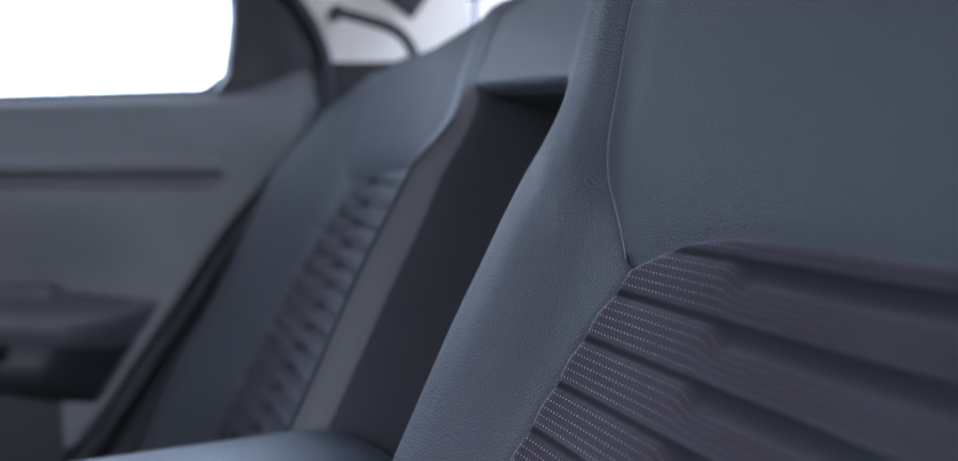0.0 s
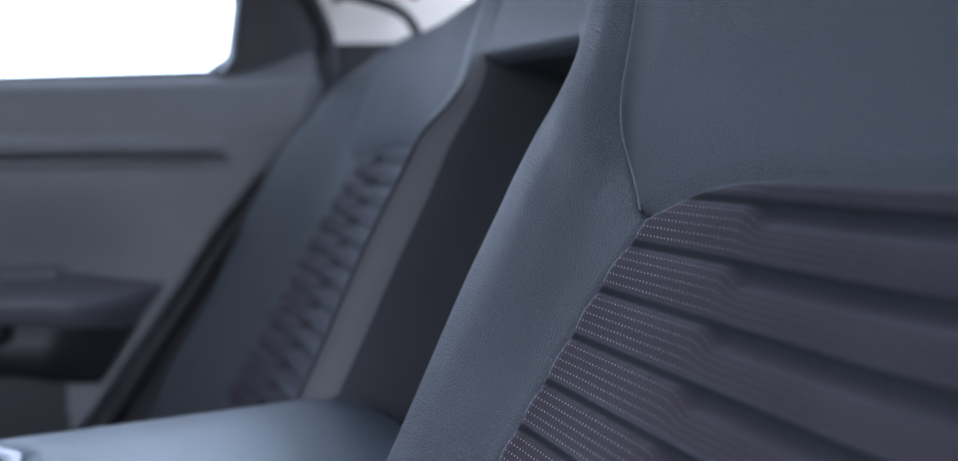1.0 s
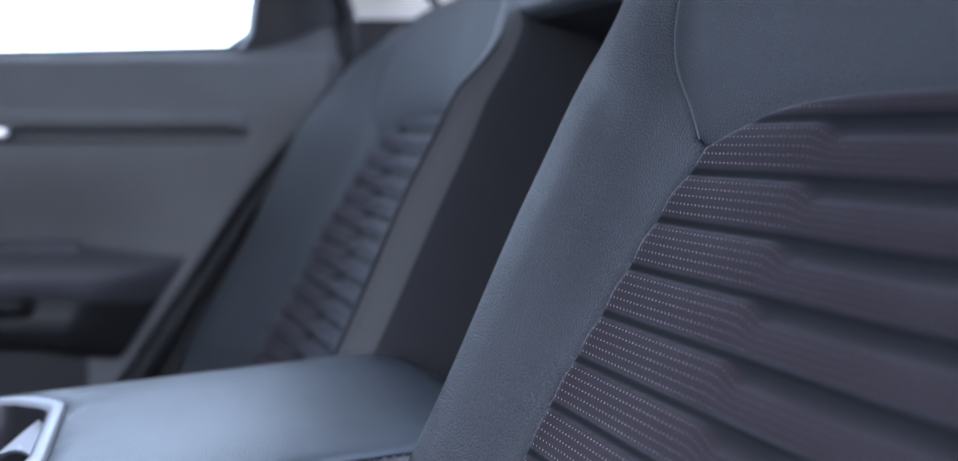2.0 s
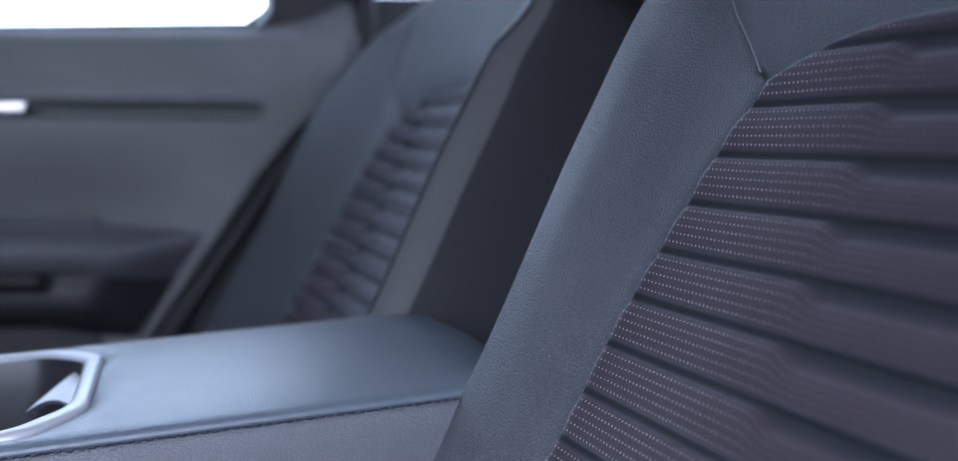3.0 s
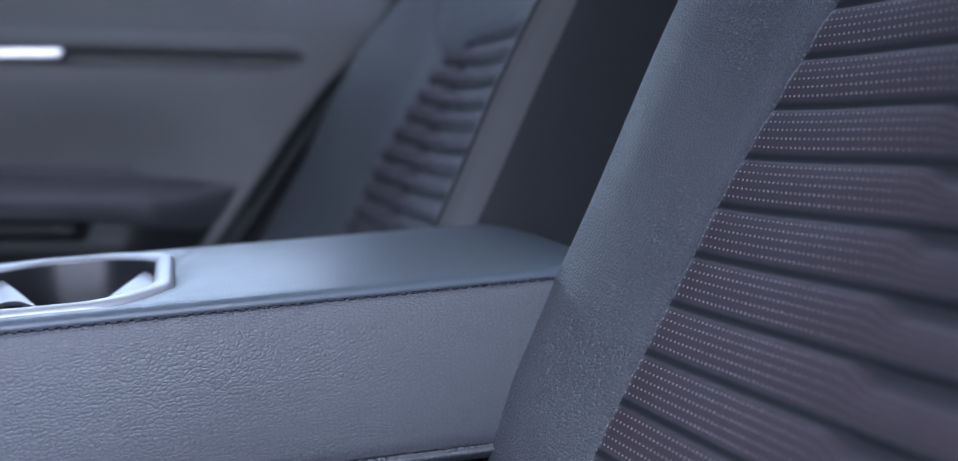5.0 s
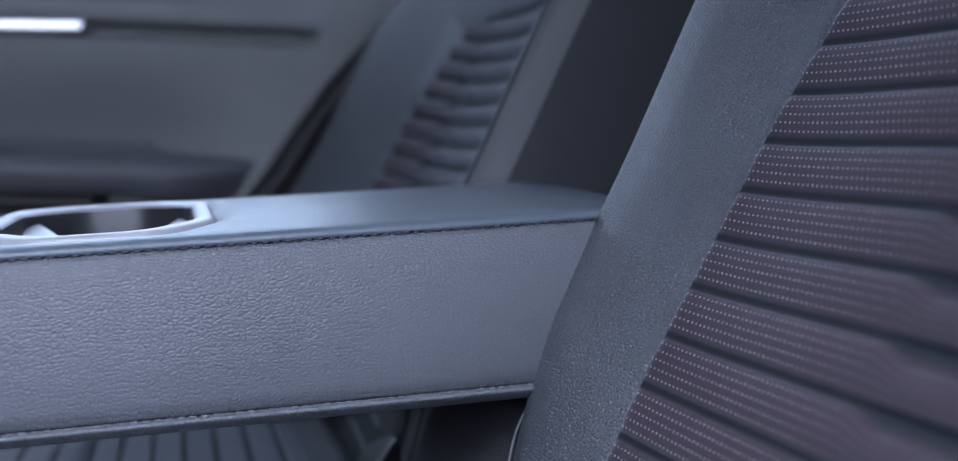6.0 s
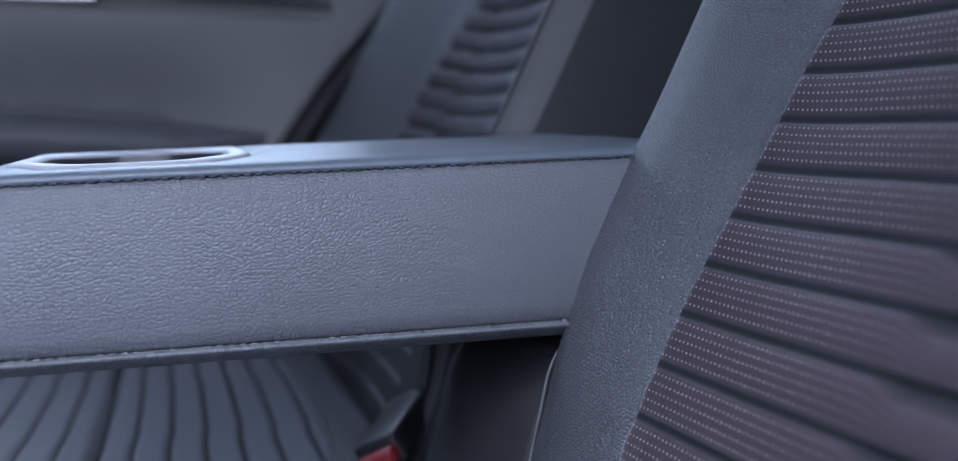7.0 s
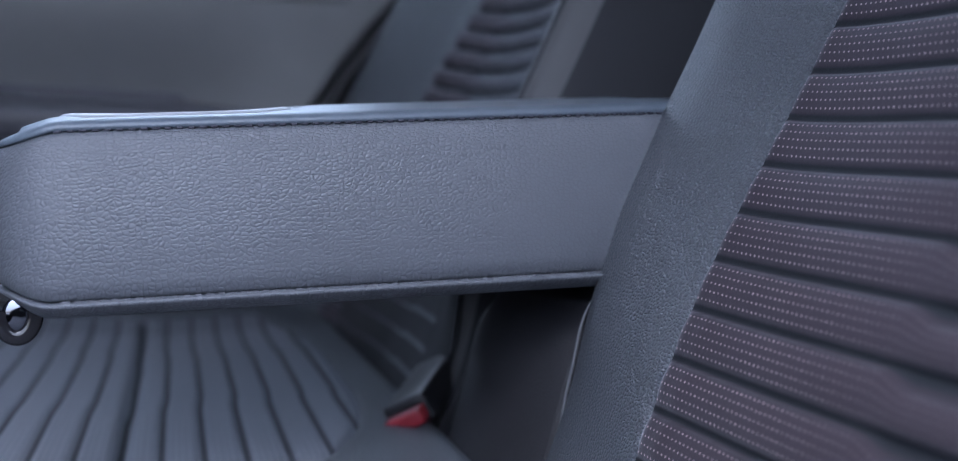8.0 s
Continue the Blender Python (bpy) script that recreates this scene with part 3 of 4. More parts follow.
def crown(x, y):
    return 0.004 * (1 - ((y - MID) / 0.108) ** 2)


def arm_ring(inset, level):
    """level 0 at the underside, 1 at the top edge."""
    r = [max(0.004, c - inset) for c in (0.030, 0.055, 0.055, 0.030)]
    pts = rounded_outline(ARM_X0 + inset, ARM_X1 - inset, ARM_Y0 + inset, ARM_Y1 - inset, r)
    return [(x, y, arm_bottom(x) + (arm_top(x) + tilt(y) - arm_bottom(x)) * level) for x, y in pts]


def loft(name, rings, mat, parent, label="", cap=False, flip=False):
    n = len(rings[0])
    verts = [v for r in rings for v in r]
    faces = []
    for j in range(len(rings) - 1):
        for i in range(n):
            f = (j * n + i, j * n + (i + 1) % n, (j + 1) * n + (i + 1) % n, (j + 1) * n + i)
            faces.append(f[::-1] if flip else f)
    if cap:
        faces.append(tuple(range(n))[::-1])
    mesh = bpy.data.meshes.new(name)
    mesh.from_pydata(verts, [], faces)
    return part_mesh(name, mesh, mat, parent, label)


armrest = thing("centre_armrest", (-0.04, MID, 0.405), "grey grained leather centre armrest folded down, with cup holder", "armrest")
bottom_rings = [arm_ring(0.05, 0.0), arm_ring(0.018, 0.0), arm_ring(0.008, 0.012), arm_ring(0.002, 0.045), arm_ring(-0.0015, 0.070), arm_ring(-0.0030, 0.084), arm_ring(-0.0022, 0.095), arm_ring(0.003, 0.101)]
loft("underside_cover", bottom_rings, ARM_LEATHER, armrest, cap=True)
side_rings = [arm_ring(0.003, 0.101), arm_ring(0.001, 0.108), arm_ring(-0.001, 0.125), arm_ring(-0.003, 0.2), arm_ring(-0.0045, 0.4), arm_ring(-0.0045, 0.6), arm_ring(-0.003, 0.82), arm_ring(-0.001, 0.91), arm_ring(0.001, 0.935), arm_ring(0.004, 0.942)]
side_cover = loft("side_cover", side_rings, ARM_LEATHER, armrest, "grained grey leather side with stitched seams")
# cup holder opening: long octagon with softened corners
CUP = (-0.212, -0.101, 0.620, 0.800)


def cup_outline(grow, count):
    x0, x1, y0, y1 = CUP[0] - grow, CUP[1] + grow, CUP[2] - grow, CUP[3] + grow
    c = 0.030
    pts = [(x0, y0 + c), (x0 + c * 0.9, y0), (x1 - c * 0.9, y0), (x1, y0 + c), (x1, y1 - c), (x1 - c * 0.9, y1), (x0 + c * 0.9, y1), (x0, y1 - c)]
    # walk the octagon, cutting its corners with short curves
    fine = []
    for i in range(8):
        a, b2, d = Vector(pts[i - 1]), Vector(pts[i]), Vector(pts[(i + 1) % 8])
        k = 0.0125
        p, q = b2 + (a - b2).normalized() * k, b2 + (d - b2).normalized() * k
        for j in range(7):
            t = j / 6
            fine.append((1 - t) ** 2 * p + 2 * t * (1 - t) * b2 + t * t * q)
    # resample evenly by the angle about the middle, to match the outer outline
    return fine


def at_angles(loop, angles, mid):
    """The loop's points in the given directions from mid."""
    out = []
    for w in angles:
        d = Vector((math.cos(w), math.sin(w)))
        best = None
        for i in range(len(loop)):
            p, q = Vector(loop[i]) - mid, Vector(loop[(i + 1) % len(loop)]) - mid
            e = q - p
            den = d.x * e.y - d.y * e.x
            if abs(den) < 1e-12:
                continue
            r = (p.x * e.y - p.y * e.x) / den
            t = (p.x * d.y - p.y * d.x) / den
            if r > 0 and -1e-6 <= t <= 1 + 1e-6 and (best is None or r > best):
                best = r
        out.append(mid + d * best)
    return out


cup_mid = Vector(((CUP[0] + CUP[1]) / 2, (CUP[2] + CUP[3]) / 2))


def top_rings():
    rings = [arm_ring(0.004, 0.942), arm_ring(0.001, 0.95), arm_ring(0.0008, 0.968), arm_ring(0.0025, 0.988), arm_ring(0.006, 1.0), arm_ring(0.010, 1.006)]
    last = rings[-1]
    angles = [math.atan2(y - cup_mid.y, x - cup_mid.x) for x, y, z in last]
    hole = at_angles(cup_outline(0.001, 0), angles, cup_mid)
    for t in (0.08, 0.2, 0.4, 0.6, 0.8, 0.92, 1.0):
        ring = []
        for (x, y, z), h in zip(last, hole):
            px, py = x + (h.x - x) * t, y + (h.y - y) * t
            k = smooth(0, 0.5, t)
            d = (Vector((px, py)) - h).length
            ring.append((px, py, arm_top(px) + 0.0006 + tilt(py) + crown(px, py) * smooth(0, 0.35, min(py - ARM_Y0, ARM_Y1 - py) / 0.1) - 0.0055 * math.exp(-(d / 0.0055) ** 2)))
        rings.append(ring)
    return rings


loft("top_cover", top_rings(), TOP_LEATHER, armrest, "smooth grey leather top, tinted with the sky's reflection")


def cup_rim_ring(grow, lift):
    return [(p.x, p.y, arm_top(p.x) + tilt(p.y) - 0.0022 + crown(p.x, p.y) * 0.75 + lift) for p in cup_outline(grow, 0)]


bezel = loft("cup_bezel", [cup_rim_ring(0.0020, -0.008), cup_rim_ring(0.0026, 0.0004), cup_rim_ring(0.0018, 0.0024), cup_rim_ring(-0.0008, 0.0034), cup_rim_ring(-0.0045, 0.0032), cup_rim_ring(-0.0072, 0.0020), cup_rim_ring(-0.0082, 0.0002)], SILVER, armrest, "satin silver octagonal bezel")
well = [cup_rim_ring(-0.0082, 0.0002), cup_rim_ring(-0.0090, -0.0025), cup_rim_ring(-0.0105, -0.02), cup_rim_ring(-0.014, -0.06), cup_rim_ring(-0.017, -0.072), cup_rim_ring(-0.03, -0.074)]
cup_well = loft("cup_well", well, BLACK_PLASTIC, armrest, "black plastic cup well", flip=False)
bm = bmesh.new()
floor_loop = [bm.verts.new(p) for p in cup_rim_ring(-0.0299, -0.0738)]
bm.faces.new(floor_loop)
part("well_floor", bm, BLACK_PLASTIC, cup_well, smooth=False)


def grip(mirror):
    """A sprung cup grip: a sloping wedge from the well's end, its low edge arched over a dark hollow."""
    mid = (CUP[0] + CUP[1]) / 2
    root = CUP[1] - 0.0085
    edge = []
    for i in range(13):
        t = i / 12
        edge.append((root - 0.031 * t ** 0.9, 0.778 - 0.050 * t, -0.004 - 0.0135 * t))
    for i in range(1, 13):
        t = i / 12
        edge.append((root - 0.031 * (1 - t), 0.728 - 0.018 * t + 0.012 * math.sin(math.pi * t), -0.0175 + 0.0045 * math.sin(math.pi * t)))
    bm = bmesh.new()
    top, low = [], []
    for x, y, dz in edge:
        z = arm_top(x) + tilt(y) + dz
        px = 2 * mid - x if mirror else x
        top.append(bm.verts.new((px, y, z)))
        low.append(bm.verts.new((px, y + 0.004, z - 0.003)))
    for loop in (top, low[::-1]):
        hub = bm.verts.new(sum((v.co for v in loop), Vector()) / len(loop))
        for i in range(len(loop)):
            bm.faces.new((loop[i], loop[(i + 1) % len(loop)], hub))
    for i in range(len(top)):
        k = (i + 1) % len(top)
        bm.faces.new((top[i], low[i], low[k], top[k]))
    bmesh.ops.recalc_face_normals(bm, faces=bm.faces)
    part("cup_grip", bm, SILVER, bezel, "pale sprung cup grip", smooth=False)


grip(False)
grip(True)

# seams of the near and far sides
for level, mat, name in ((0.945, THREAD_DARK, "top_stitching"), (0.098, THREAD_PALE, "bottom_stitching")):
    for y in (ARM_Y0 - 0.0002, ARM_Y1 + 0.0002):
        def along(d, y=y, level=level):
            x = ARM_X0 + 0.028 + d
            return (x, y + (0.0016 if y < MID else -0.0016), arm_bottom(x) + (arm_top(x) - arm_bottom(x)) * level)
        stitches(name, along, 0.31, side_cover, mat)
# pull loop under the front edge
loop_pts = [(-0.2455 + 0.0085 * (1 - math.cos(w)), 0.660, 0.4065 - 0.0135 * math.sin(w)) for w in steps(0, math.pi, 9)]
pull = tube("pull_loop", loop_pts, 0.0022, GLOSS_BLACK, armrest, "black plastic pull loop", flat=2.0)
bm = bmesh.new()
bmesh.ops.create_uvsphere(bm, u_segments=20, v_segments=12, radius=1, matrix=Matrix.LocRotScale((-0.2370, 0.6605, 0.4035), None, (0.0072, 0.0022, 0.0095)))
part("pull_lens", bm, DARK_CHROME, pull, "glossy dark insert")

# padded hinge block below the armrest, with a pale piped edge
hinge_pad = thing("hinge_pad", (0.09, MID, 0.27), "dark leather hinge pad with pale piping below the armrest", "seat pad")


def pad(u, v):
    """Soft block: its near edge follows the piping, its top rolls back under the armrest."""
    z = 0.26 + 0.142 * v
    front = 0.0135 + 0.30 * (z - 0.26) + 0.016 * smooth(0.36, 0.40, z)
    x = front - 0.018 * math.sin(math.pi * min(1, u * 1.05)) ** 0.8 + 0.05 * smooth(0.86, 1.0, u)
    x += 0.045 * smooth(0.93, 1.0, v) ** 2 + 0.012 * smooth(0.03, 0.0, u)
    return (x, 0.6195 + 0.185 * u, z - 0.004 * smooth(0.1, 0, u))


sheet("pad_cover", pad, steps(0, 0.1, 12) + steps(0.12, 1, 40), steps(0, 0.88, 20) + steps(0.9, 1, 12), PAD_LEATHER, hinge_pad)
tube("piping", [(0.0535, 0.6180, 0.398), (0.0475, 0.6180, 0.386), (0.0425, 0.6180, 0.366), (0.0365, 0.6180, 0.342), (0.030, 0.618, 0.31)], 0.0007, PIPING, hinge_pad, "thin pale piping")

# ---- the rear bench's cushion ----
cushion = thing("rear_bench_cushion", (-0.2, MID, 0.12), "grey rear bench cushion with crosswise ribbed cloth", "car seat")
CUSH_Z = 0.306


def cushion_top(x, y):
    """Height of the cushion: a soft dish for each seat, rising to the rims, rolling over in front."""
    d = max(0.147 - y, y - 1.273)
    z = CUSH_Z - 0.006 + 0.016 * smooth(-0.06, 0.05, d) + 0.02 * smooth(-0.15, -0.42, x)
    z -= 0.10 * max(0, (-0.40 - x) / 0.06) ** 2 if x < -0.40 else 0
    z -= 0.05 * smooth(-0.005, 0.045, x)
    z -= 0.06 * smooth(1.345, 1.385, y) + 0.06 * smooth(0.075, 0.035, y)
    return z


CLOTH_X = (-0.40, -0.030)


def cushion_cloth(centre, turn):
    def where(u, v):
        # softened rectangle, narrower at the rear corners
        y = centre + 0.288 * u
        x1 = CLOTH_X[1] - 0.050 * abs(u) ** 4
        x0 = CLOTH_X[0]
        return x0 + (x1 - x0) * v, y

    def ridge(x, y):
        q = abs(y - centre)
        jog = smooth(0.08, 0.13, q)
        p = (x + 0.4 + 0.0022 * jog) / RIB
        fr = p - math.floor(p)
        wide = 0.15 + 0.06 * jog
        h = smooth(0, wide, fr) * (1 - smooth(1 - wide, 1, fr))
        seam = math.exp(-((x + 0.198) / 0.0055) ** 2)
        return p, -0.0036 * (1 - h) - 0.010 * seam

    def fn(u, v):
        x, y = where(u, v)
        edge = min((1 - abs(u)) * 0.2, (1 - v) * 0.37)
        return (x, y, cushion_top(x, y) + ridge(x, y)[1] * smooth(0, 0.012, edge) + crease(edge, 0.004, 0.005))

    def uv(u, v):
        x, y = where(u, v)
        return (y, ridge(x, y)[0])
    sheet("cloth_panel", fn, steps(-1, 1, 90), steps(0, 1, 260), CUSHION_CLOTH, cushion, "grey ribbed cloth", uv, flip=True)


for centre, turn in ((0.42, 1), (1.0, -1)):
    cushion_cloth(centre, turn)


# leather cover that carries both cloth panels: one sheet just below them, shown all round
def cover(u, v):
    x, y = u, v
    z = cushion_top(x, y)
    for centre in (0.42, 1.0):
        a = abs(y - centre) / 0.288
        if a < 1.0:
            x1 = CLOTH_X[1] - 0.050 * a ** 4
            inside = min((1 - a) * 0.288, x1 - x, x - CLOTH_X[0] + 0.02)
            z -= 0.014 * smooth(-0.001, 0.008, inside)
    return (x, y, z)


xs = steps(-0.50, -0.40, 14) + steps(-0.39, 0.05, 150)
ys = steps(0.035, 1.385, 330)
sheet("leather_cover", cover, xs, ys, SEAT_LEATHER, cushion)
part("cushion_base", box_bm(-0.44, 0.05, 0.05, 1.37, 0.10, 0.255, 0.03, 4), DOOR_DARK, cushion)

# ---- the far door ----
far_door = thing("door_1", (-0.2, 1.45, 0.12), "closed rear car door with dark grey trim and bright window", "car door", kind="structure")
rear_edge = curve_through([(0.10, -0.26), (0.30, -0.16), (0.41, -0.080), (0.47, -0.037), (0.53, 0.008), (0.615, 0.070), (0.66, 0.108), (0.714, 0.158), (0.77, 0.196), (0.82, 0.206), (0.86, 0.203), (0.90, 0.188), (0.94, 0.163), (1.02, 0.09), (1.10, -0.02)])
WIN_Z = 0.816


def belt(x):
    return WIN_Z + 0.018 * (x - 0.07) + 0.036 * smooth(0.085, 0.20, x)


def door_y(x, z):
    """The trim's relief: waist roll, a groove with the handle, a hollow below, and the outward lean."""
    y = 1.418
    y += 0.020 * smooth(0.735, 0.815, z) + 0.012 * smooth(0.795, 0.818, z)
    y += 0.042 * (1 - smooth(0.545, 0.690, z)) * (1 - smooth(-0.20, 0.04, x))
    fade = 1 - smooth(0.045, 0.075, x)
    zg = 0.7035 - 0.030 * (x + 0.1)
    y += 0.014 * math.exp(-((z - zg) / 0.0075) ** 4) * fade
    y -= 0.011 * math.exp(-((z - zg - 0.019) / 0.011) ** 4) * fade
    y += 0.03 * smooth(0.02, 0.0, rear_edge(z) - x)
    return y


def door_panel(u, v, z0=0.12, z1=0.700):
    z = z0 + (z1 - z0) * v
    x1 = rear_edge(z)
    x = -0.95 + (x1 + 0.95) * u
    if v == 1 and z1 > 0.75:
        z = belt(x)
    return (x, door_y(x, z), z)


fine_u = steps(0, 0.55, 12) + steps(0.57, 1, 120)
sheet("lower_trim", lambda u, v: door_panel(u, v, 0.12, 0.680), fine_u, steps(0, 1, 60), DOOR_UPPER, far_door, "dark grey moulded door trim",
      second=((DOOR_DARK, lambda u, v: v < 0.732 and (v < 0.43 or -0.95 + (rear_edge(0.12 + 0.56 * v) + 0.95) * u < -0.150)),))
sheet("upper_trim", lambda u, v: door_panel(u, v, 0.680, 0.8113), fine_u, steps(0, 0.5, 60) + steps(0.52, 1, 24), DOOR_UPPER, far_door, "soft mid-grey upper door trim")


def sill_strip(u, v):
    """Roll of the waist line under the glass."""
    x = -0.95 + (0.20 + 0.95) * u
    w = v * math.pi
    return (x, 1.452 + 0.020 * v - 0.004 * math.sin(w), belt(x) + 0.006 * math.sin(w))


sheet("belt_moulding", sill_strip, steps(0, 1, 40), steps(0, 1, 8), BLACK_PLASTIC, far_door, "black window seal")

window_edge = curve_through([(0.80, 0.072), (0.815, 0.073), (0.93, 0.089), (1.0, 0.075), (1.06, 0.03), (1.12, -0.06)])


def quarter(u, v):
    zb = belt(0.07 + 0.14 * u) - 0.004
    z = zb + (1.12 - zb) * v
    x0, x1 = window_edge(z) + 0.012 * (1 - smooth(0, 0.02, z - belt(0.08))) * -1, (rear_edge(z) if z < 1.08 else rear_edge(1.08)) + 0.014
    x = x0 + (x1 - x0) * u
    y = 1.440 - 0.010 * math.sin(math.pi * u) + 0.03 * smooth(0.93, 1.0, u) + 0.02 * smooth(0.06, 0.0, u) + 0.03 * smooth(0.85, 1.2, z)
    return (x, y, z)


sheet("quarter_trim", quarter, steps(0, 1, 30), steps(0, 1, 40), DOOR_DARK, far_door, "dark plastic window frame trim")
part("window_frame", box_bm(-0.95, 0.10, 1.50, 1.56, 1.10, 1.16, 0.012), BLACK_PLASTIC, far_door)
part("front_frame", box_bm(-1.0, -0.93, 1.44, 1.50, 0.80, 1.14, 0.012), BLACK_PLASTIC, far_door)
part("outer_skin", box_bm(-0.97, 0.04, 1.475, 1.52, 0.10, 0.800, 0.010), DOOR_DARK, far_door)
bm = box_bm(-0.94, 0.11, 1.4700, 1.4735, 0.795, 1.12, 0)
pane = part("pane", bm, GLASS, far_door, "clear window glass", smooth=False)
pane.visible_shadow = False

# door armrest: a padded shelf with a dark grab recess below it


def shelf_top(x):
    return 0.560 + 0.06 * max(0, -0.154 - x) - 0.135 * max(0, x + 0.154)


def follow(prof, k, x):
    """A place k of the way round a section; the shelf's end slants with the door's edge."""
    n = len(prof) - 1
    i = min(int(k * n), n - 1)
    t = k * n - i
    a, b2 = prof[i], prof[i + 1]
    z = a[1] + (b2[1] - a[1]) * t
    slant = smooth(-0.26, -0.06, x) * (rear_edge(z) - rear_edge(0.545))
    return (x + slant, a[0] + (b2[0] - a[0]) * t, z)


def shelf_section(x, k):
    """The pad: a sloping top that catches the light, and a front that turns under."""
    top = shelf_top(x)
    ledge = 0.010 * smooth(-0.150, -0.160, x)
    reach = 0.058 * smooth(-0.018, -0.12, x) ** 0.6
    wall = 1.455 + 0.02 * (1 - smooth(-0.16, 0.0, x))
    prof = [(wall, top + 0.004 + ledge), (1.422 - reach * 0.1, top + 0.003 + ledge), (1.421 - reach * 0.2, top), (1.420 - reach * 0.55, top - 0.006), (1.420 - reach * 0.85, top - 0.015), (1.420 - reach, top - 0.024), (1.421 - reach, top - 0.034), (1.423 - reach * 0.93, top - 0.046), (1.425 - reach * 0.8, top - 0.054), (wall, top - 0.058)]
    return follow(prof, k, x)


sheet("shelf_pad", shelf_section, steps(-0.94, -0.30, 10) + steps(-0.29, -0.018, 60), steps(0, 1, 46), DOOR_CLOTH, far_door, "padded grey door armrest", flip=True)


def shelf_lower(x, k):
    """The body below the pad, hollowed for the hand in its front half."""
    top = shelf_top(x) - 0.048
    reach = 0.052 * smooth(-0.016, -0.13, x) ** 0.6
    hollow = 0.035 * smooth(-0.185, -0.215, x)
    wall = 1.455 + 0.02 * (1 - smooth(-0.16, 0.0, x))
    prof = [(wall, top), (1.424 - reach * 0.75, top - 0.002), (1.424 - reach * 0.8 + hollow, top - 0.008), (1.424 - reach * 0.8 + hollow, top - 0.022), (1.424 - reach * 0.82, top - 0.030), (1.424 - reach * 0.80, top - 0.044), (1.424 - reach * 0.6, top - 0.060), (1.43, top - 0.076), (wall, top - 0.080)]
    return follow(prof, k, x)


sheet("shelf_body", shelf_lower, steps(-0.94, -0.30, 10) + steps(-0.29, -0.016, 60), steps(0, 1, 41), DOOR_DARK, far_door, "dark plastic grab recess", flip=True)
# inside release handle
bm = box_bm(-0.335, -0.214, 1.408, 1.424, 0.7005, 0.7225, 0.0085, 5)
part("release_handle", bm, CHROME, far_door, "bright chrome release handle")
# rubber seal along the door's rear edge
tube("door_seal", [(rear_edge(z) + 0.008, 1.432, z) for z in steps(0.30, 1.04, 26)], 0.009, RUBBER, far_door, "black rubber door seal", samples=3)

# ---- body behind the door ----
side_wall = thing("wall_far", (0.4, 1.46, 0.1), "dark lower and pale upper rear pillar trim", "pillar trim", kind="structure")


def lower_trim(u, v):
    x0 = 0.10 - 0.45 * smooth(0.96, 0.80, v)
    x = x0 + (0.90 - x0) * u
    z = 0.02 + 0.838 * v
    return (x, 1.471 - 0.03 * smooth(0.20, 0.6, x), z)


sheet("lower_trim", lower_trim, steps(0, 1, 30), steps(0, 1, 12), DOOR_DARK, side_wall, "dark plastic lower pillar trim")


def upper_trim(u, v):
    z = 0.852 + 0.36 * v
    x0 = rear_edge(min(z, 1.05)) + 0.004
    x = x0 + (0.90 - x0) * u
    return (x, 1.440 - 0.02 * smooth(0.25, 0.6, x) + 0.05 * smooth(0.0, 1.0, v) - 0.012 * smooth(0.05, 0.0, v), z)


sheet("upper_trim", upper_trim, steps(0, 1, 30), steps(0, 1, 16), PALE_TRIM, side_wall, "pale fabric pillar trim")

part("pillar_recess", box_bm(-0.030, 0.030, -0.008, 0.008, -0.045, 0.045, 0.006, 3, pose(0.312, 1.408, 0.958, 0, -52, 0)), BLACK_PLASTIC, side_wall, "dark recessed cover on the pillar")

shelf = thing("parcel_shelf", (0.6, MID, 0.70), "pale grey shelf behind the rear seat", "shelf", kind="structure")
part("shelf_board", box_bm(0.375, 1.0, 0.0, 1.44, 0.70, 0.745, 0.01), PALE_TRIM, shelf)

# seat belt down from the pillar to the shoulder of the backrest
belt_thing = thing("seat_belt", (0.31, 1.39, 0.86), "dark woven seat belt hanging from the pale pillar", "seat belt")


tube("webbing", [(0.226, 1.400, 0.915), (0.262, 1.396, 0.905), (0.296, 1.388, 0.892), (0.315, 1.376, 0.872), (0.324, 1.355, 0.835)], 0.0034, WEBBING, belt_thing, flat=2.0)
part("belt_guide", box_bm(0.218, 0.234, 1.392, 1.440, 0.907, 0.924, 0.006), BLACK_PLASTIC, belt_thing)

# headrest on the far side of the bench
headrest = thing("headrest", (0.30, 0.93, 0.835), "grey leather headrest on two bright posts", "headrest")
for y in (0.862, 0.995):
    tube("post", [(0.290, y, 0.80), (0.294, y, 0.86), (0.300, y, 0.93)], 0.0065, CHROME, headrest, "bright steel post")
part("pad", box_bm(0.25, 0.36, 0.80, 1.06, 0.905, 1.07, 0.035, 5), SEAT_LEATHER, headrest)

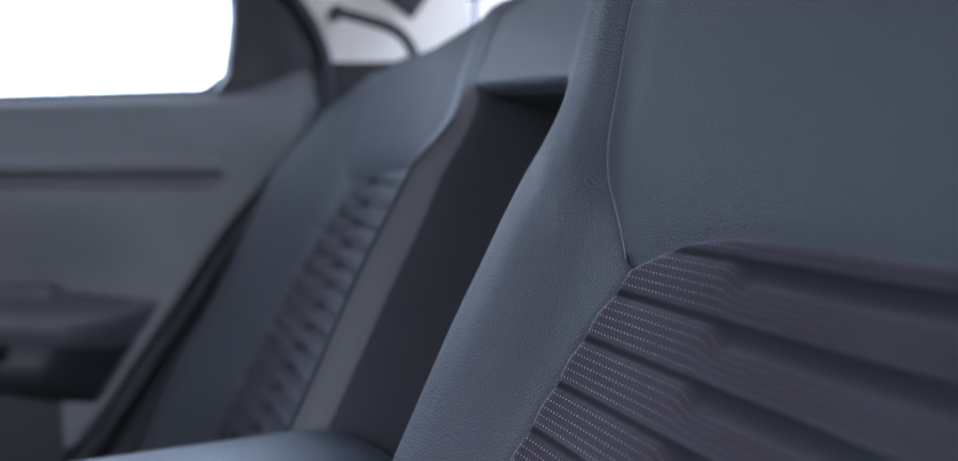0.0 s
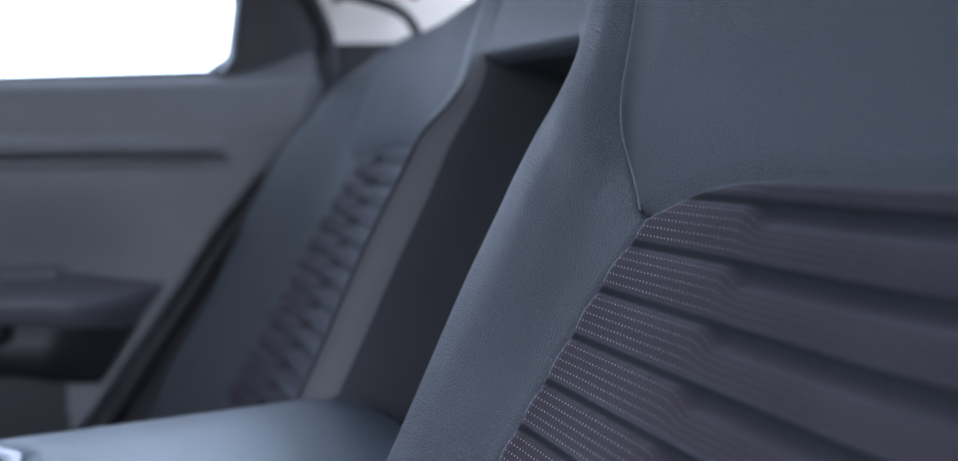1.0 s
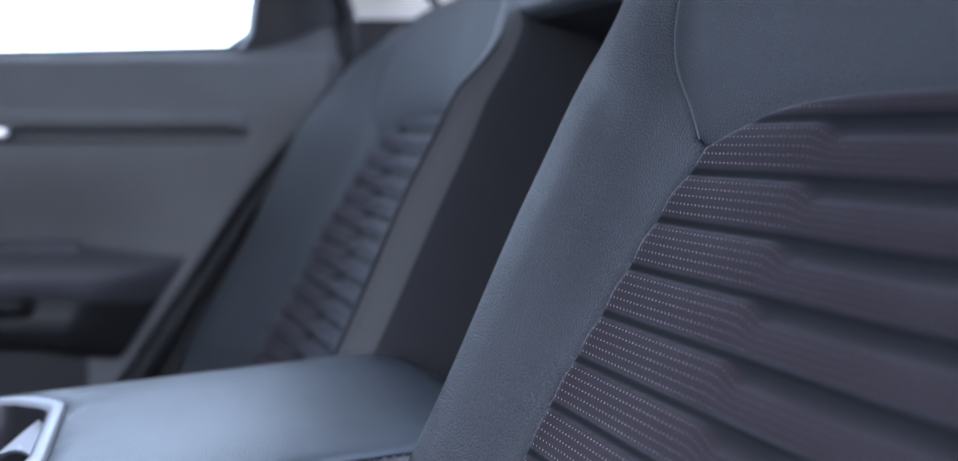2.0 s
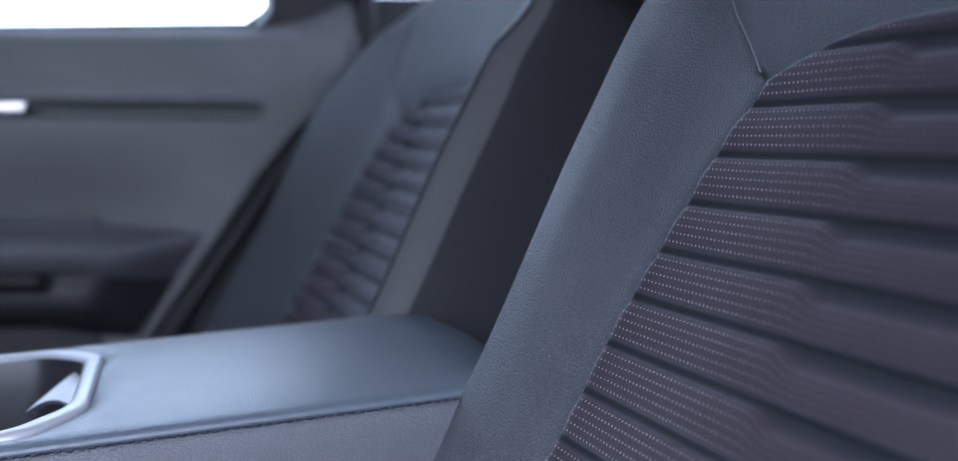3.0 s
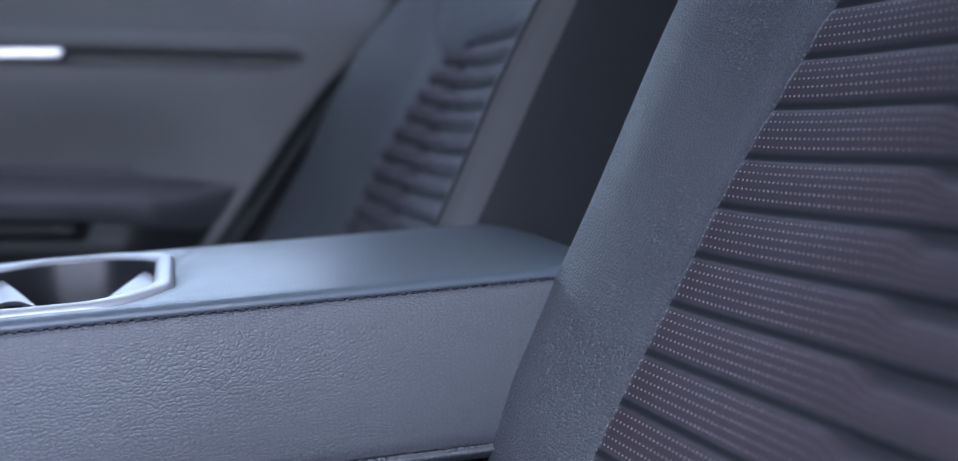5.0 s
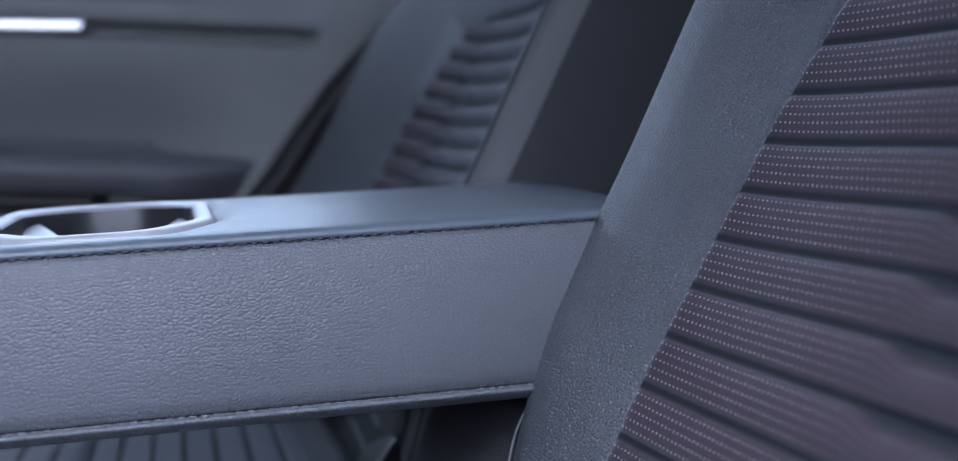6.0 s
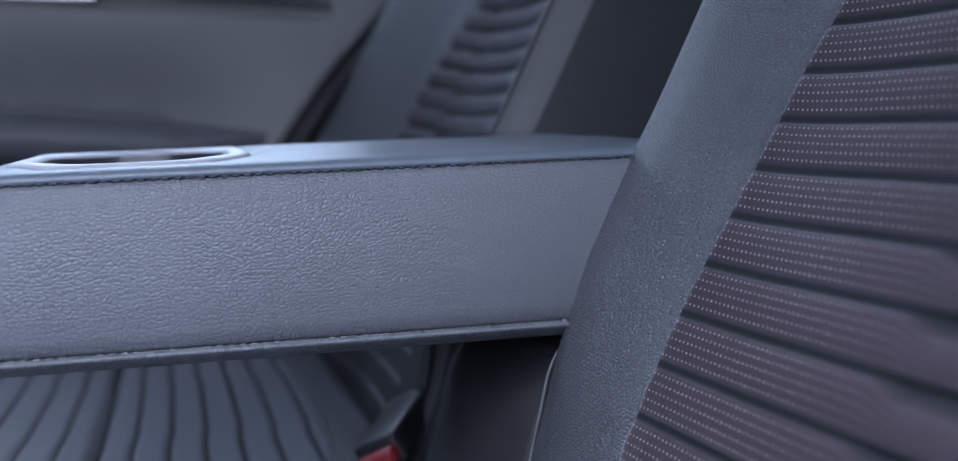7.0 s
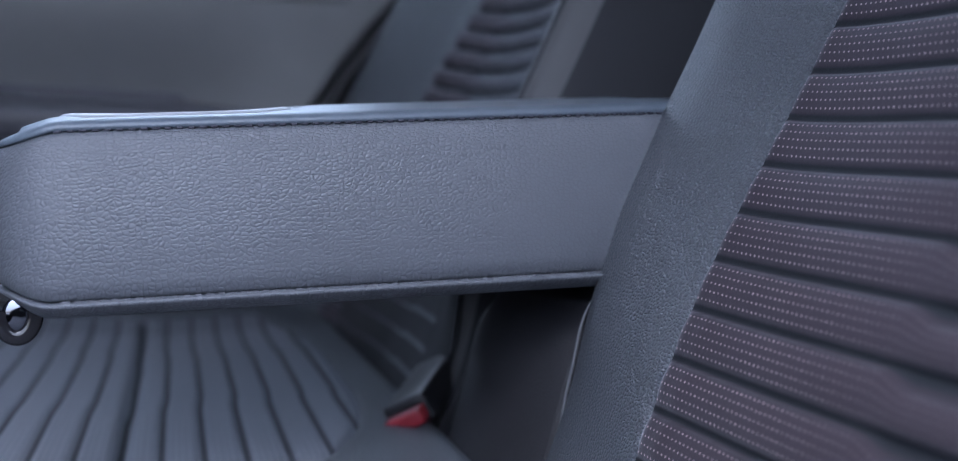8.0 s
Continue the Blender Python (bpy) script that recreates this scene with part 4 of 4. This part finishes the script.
# buckle on the cushion by the backrest
buckle = thing("belt_buckle", (0.0, 0.90, 0.28), "black seat belt buckle with a red button", "buckle")
m = pose(0.002, 0.800, 0.310, -26, -12, 58)
part("housing", box_bm(-0.030, 0.050, -0.017, 0.017, -0.010, 0.012, 0.004, 3, m), BLACK_PLASTIC, buckle)
part("release_button", box_bm(-0.042, -0.028, -0.015, 0.015, -0.0055, 0.0055, 0.003, 3, m), RED_PLASTIC, buckle, "red release button")

# ---- shell that closes the cabin ----
bm = bmesh.new()
bmesh.ops.create_grid(bm, x_segments=8, y_segments=8, size=400)
bmesh.ops.translate(bm, verts=bm.verts, vec=(0, 0, -0.35))
tagged(part("ground", bm, ASPHALT, None), "pale paved ground outside the car", "ground", kind="structure")
tagged(part("floor", box_bm(-1.6, 1.2, 0.0, 1.46, -0.05, 0.0, 0), CARPET, None), "dark carpeted cabin floor", "floor", kind="structure")
tagged(part("ceiling", box_bm(-1.05, 0.52, -0.03, 1.48, 1.13, 1.17, 0), HEADLINER, None, smooth=False), "grey cloth headliner", "ceiling", kind="structure")
# wall_front is added out of view, full height, to shut out windscreen light
tagged(part("wall_front", box_bm(-0.98, -0.92, -0.02, 1.46, -0.05, 1.14, 0.01), DOOR_DARK, None), "unseen dark wall that shuts out light from ahead", "wall", kind="structure")
tagged(part("wall_rear", box_bm(1.20, 1.25, 0.0, 1.46, -0.05, 0.80, 0.01), DOOR_DARK, None), "dark plain rear bulkhead", "wall", kind="structure")


# unseen near side; its edge is drawn forward to keep light off the bench
def near_side(u, v):
    z = -0.05 + 1.23 * v
    x0 = -0.55 + 0.60 * smooth(0.40, 0.62, z)
    return (x0 + (1.2 - x0) * u, -0.005 + 0.02 * smooth(0.06, 0.0, u), z)


near_wall = tagged(sheet("wall_near", near_side, steps(0, 1, 24), steps(0, 1, 40), DOOR_DARK, None), "unseen dark body side drawn forward to shade the bench", "wall", kind="structure")
thick = near_wall.modifiers.new("thickness", "SOLIDIFY")
thick.thickness = 0.03
# unseen sill, made tall so that low light misses the seat's lower parts
tagged(part("wall_sill", box_bm(-0.95, -0.2, -0.05, -0.005, -0.05, 0.38, 0.01), DOOR_DARK, None), "unseen dark sill raised to cut low light", "wall", kind="structure")
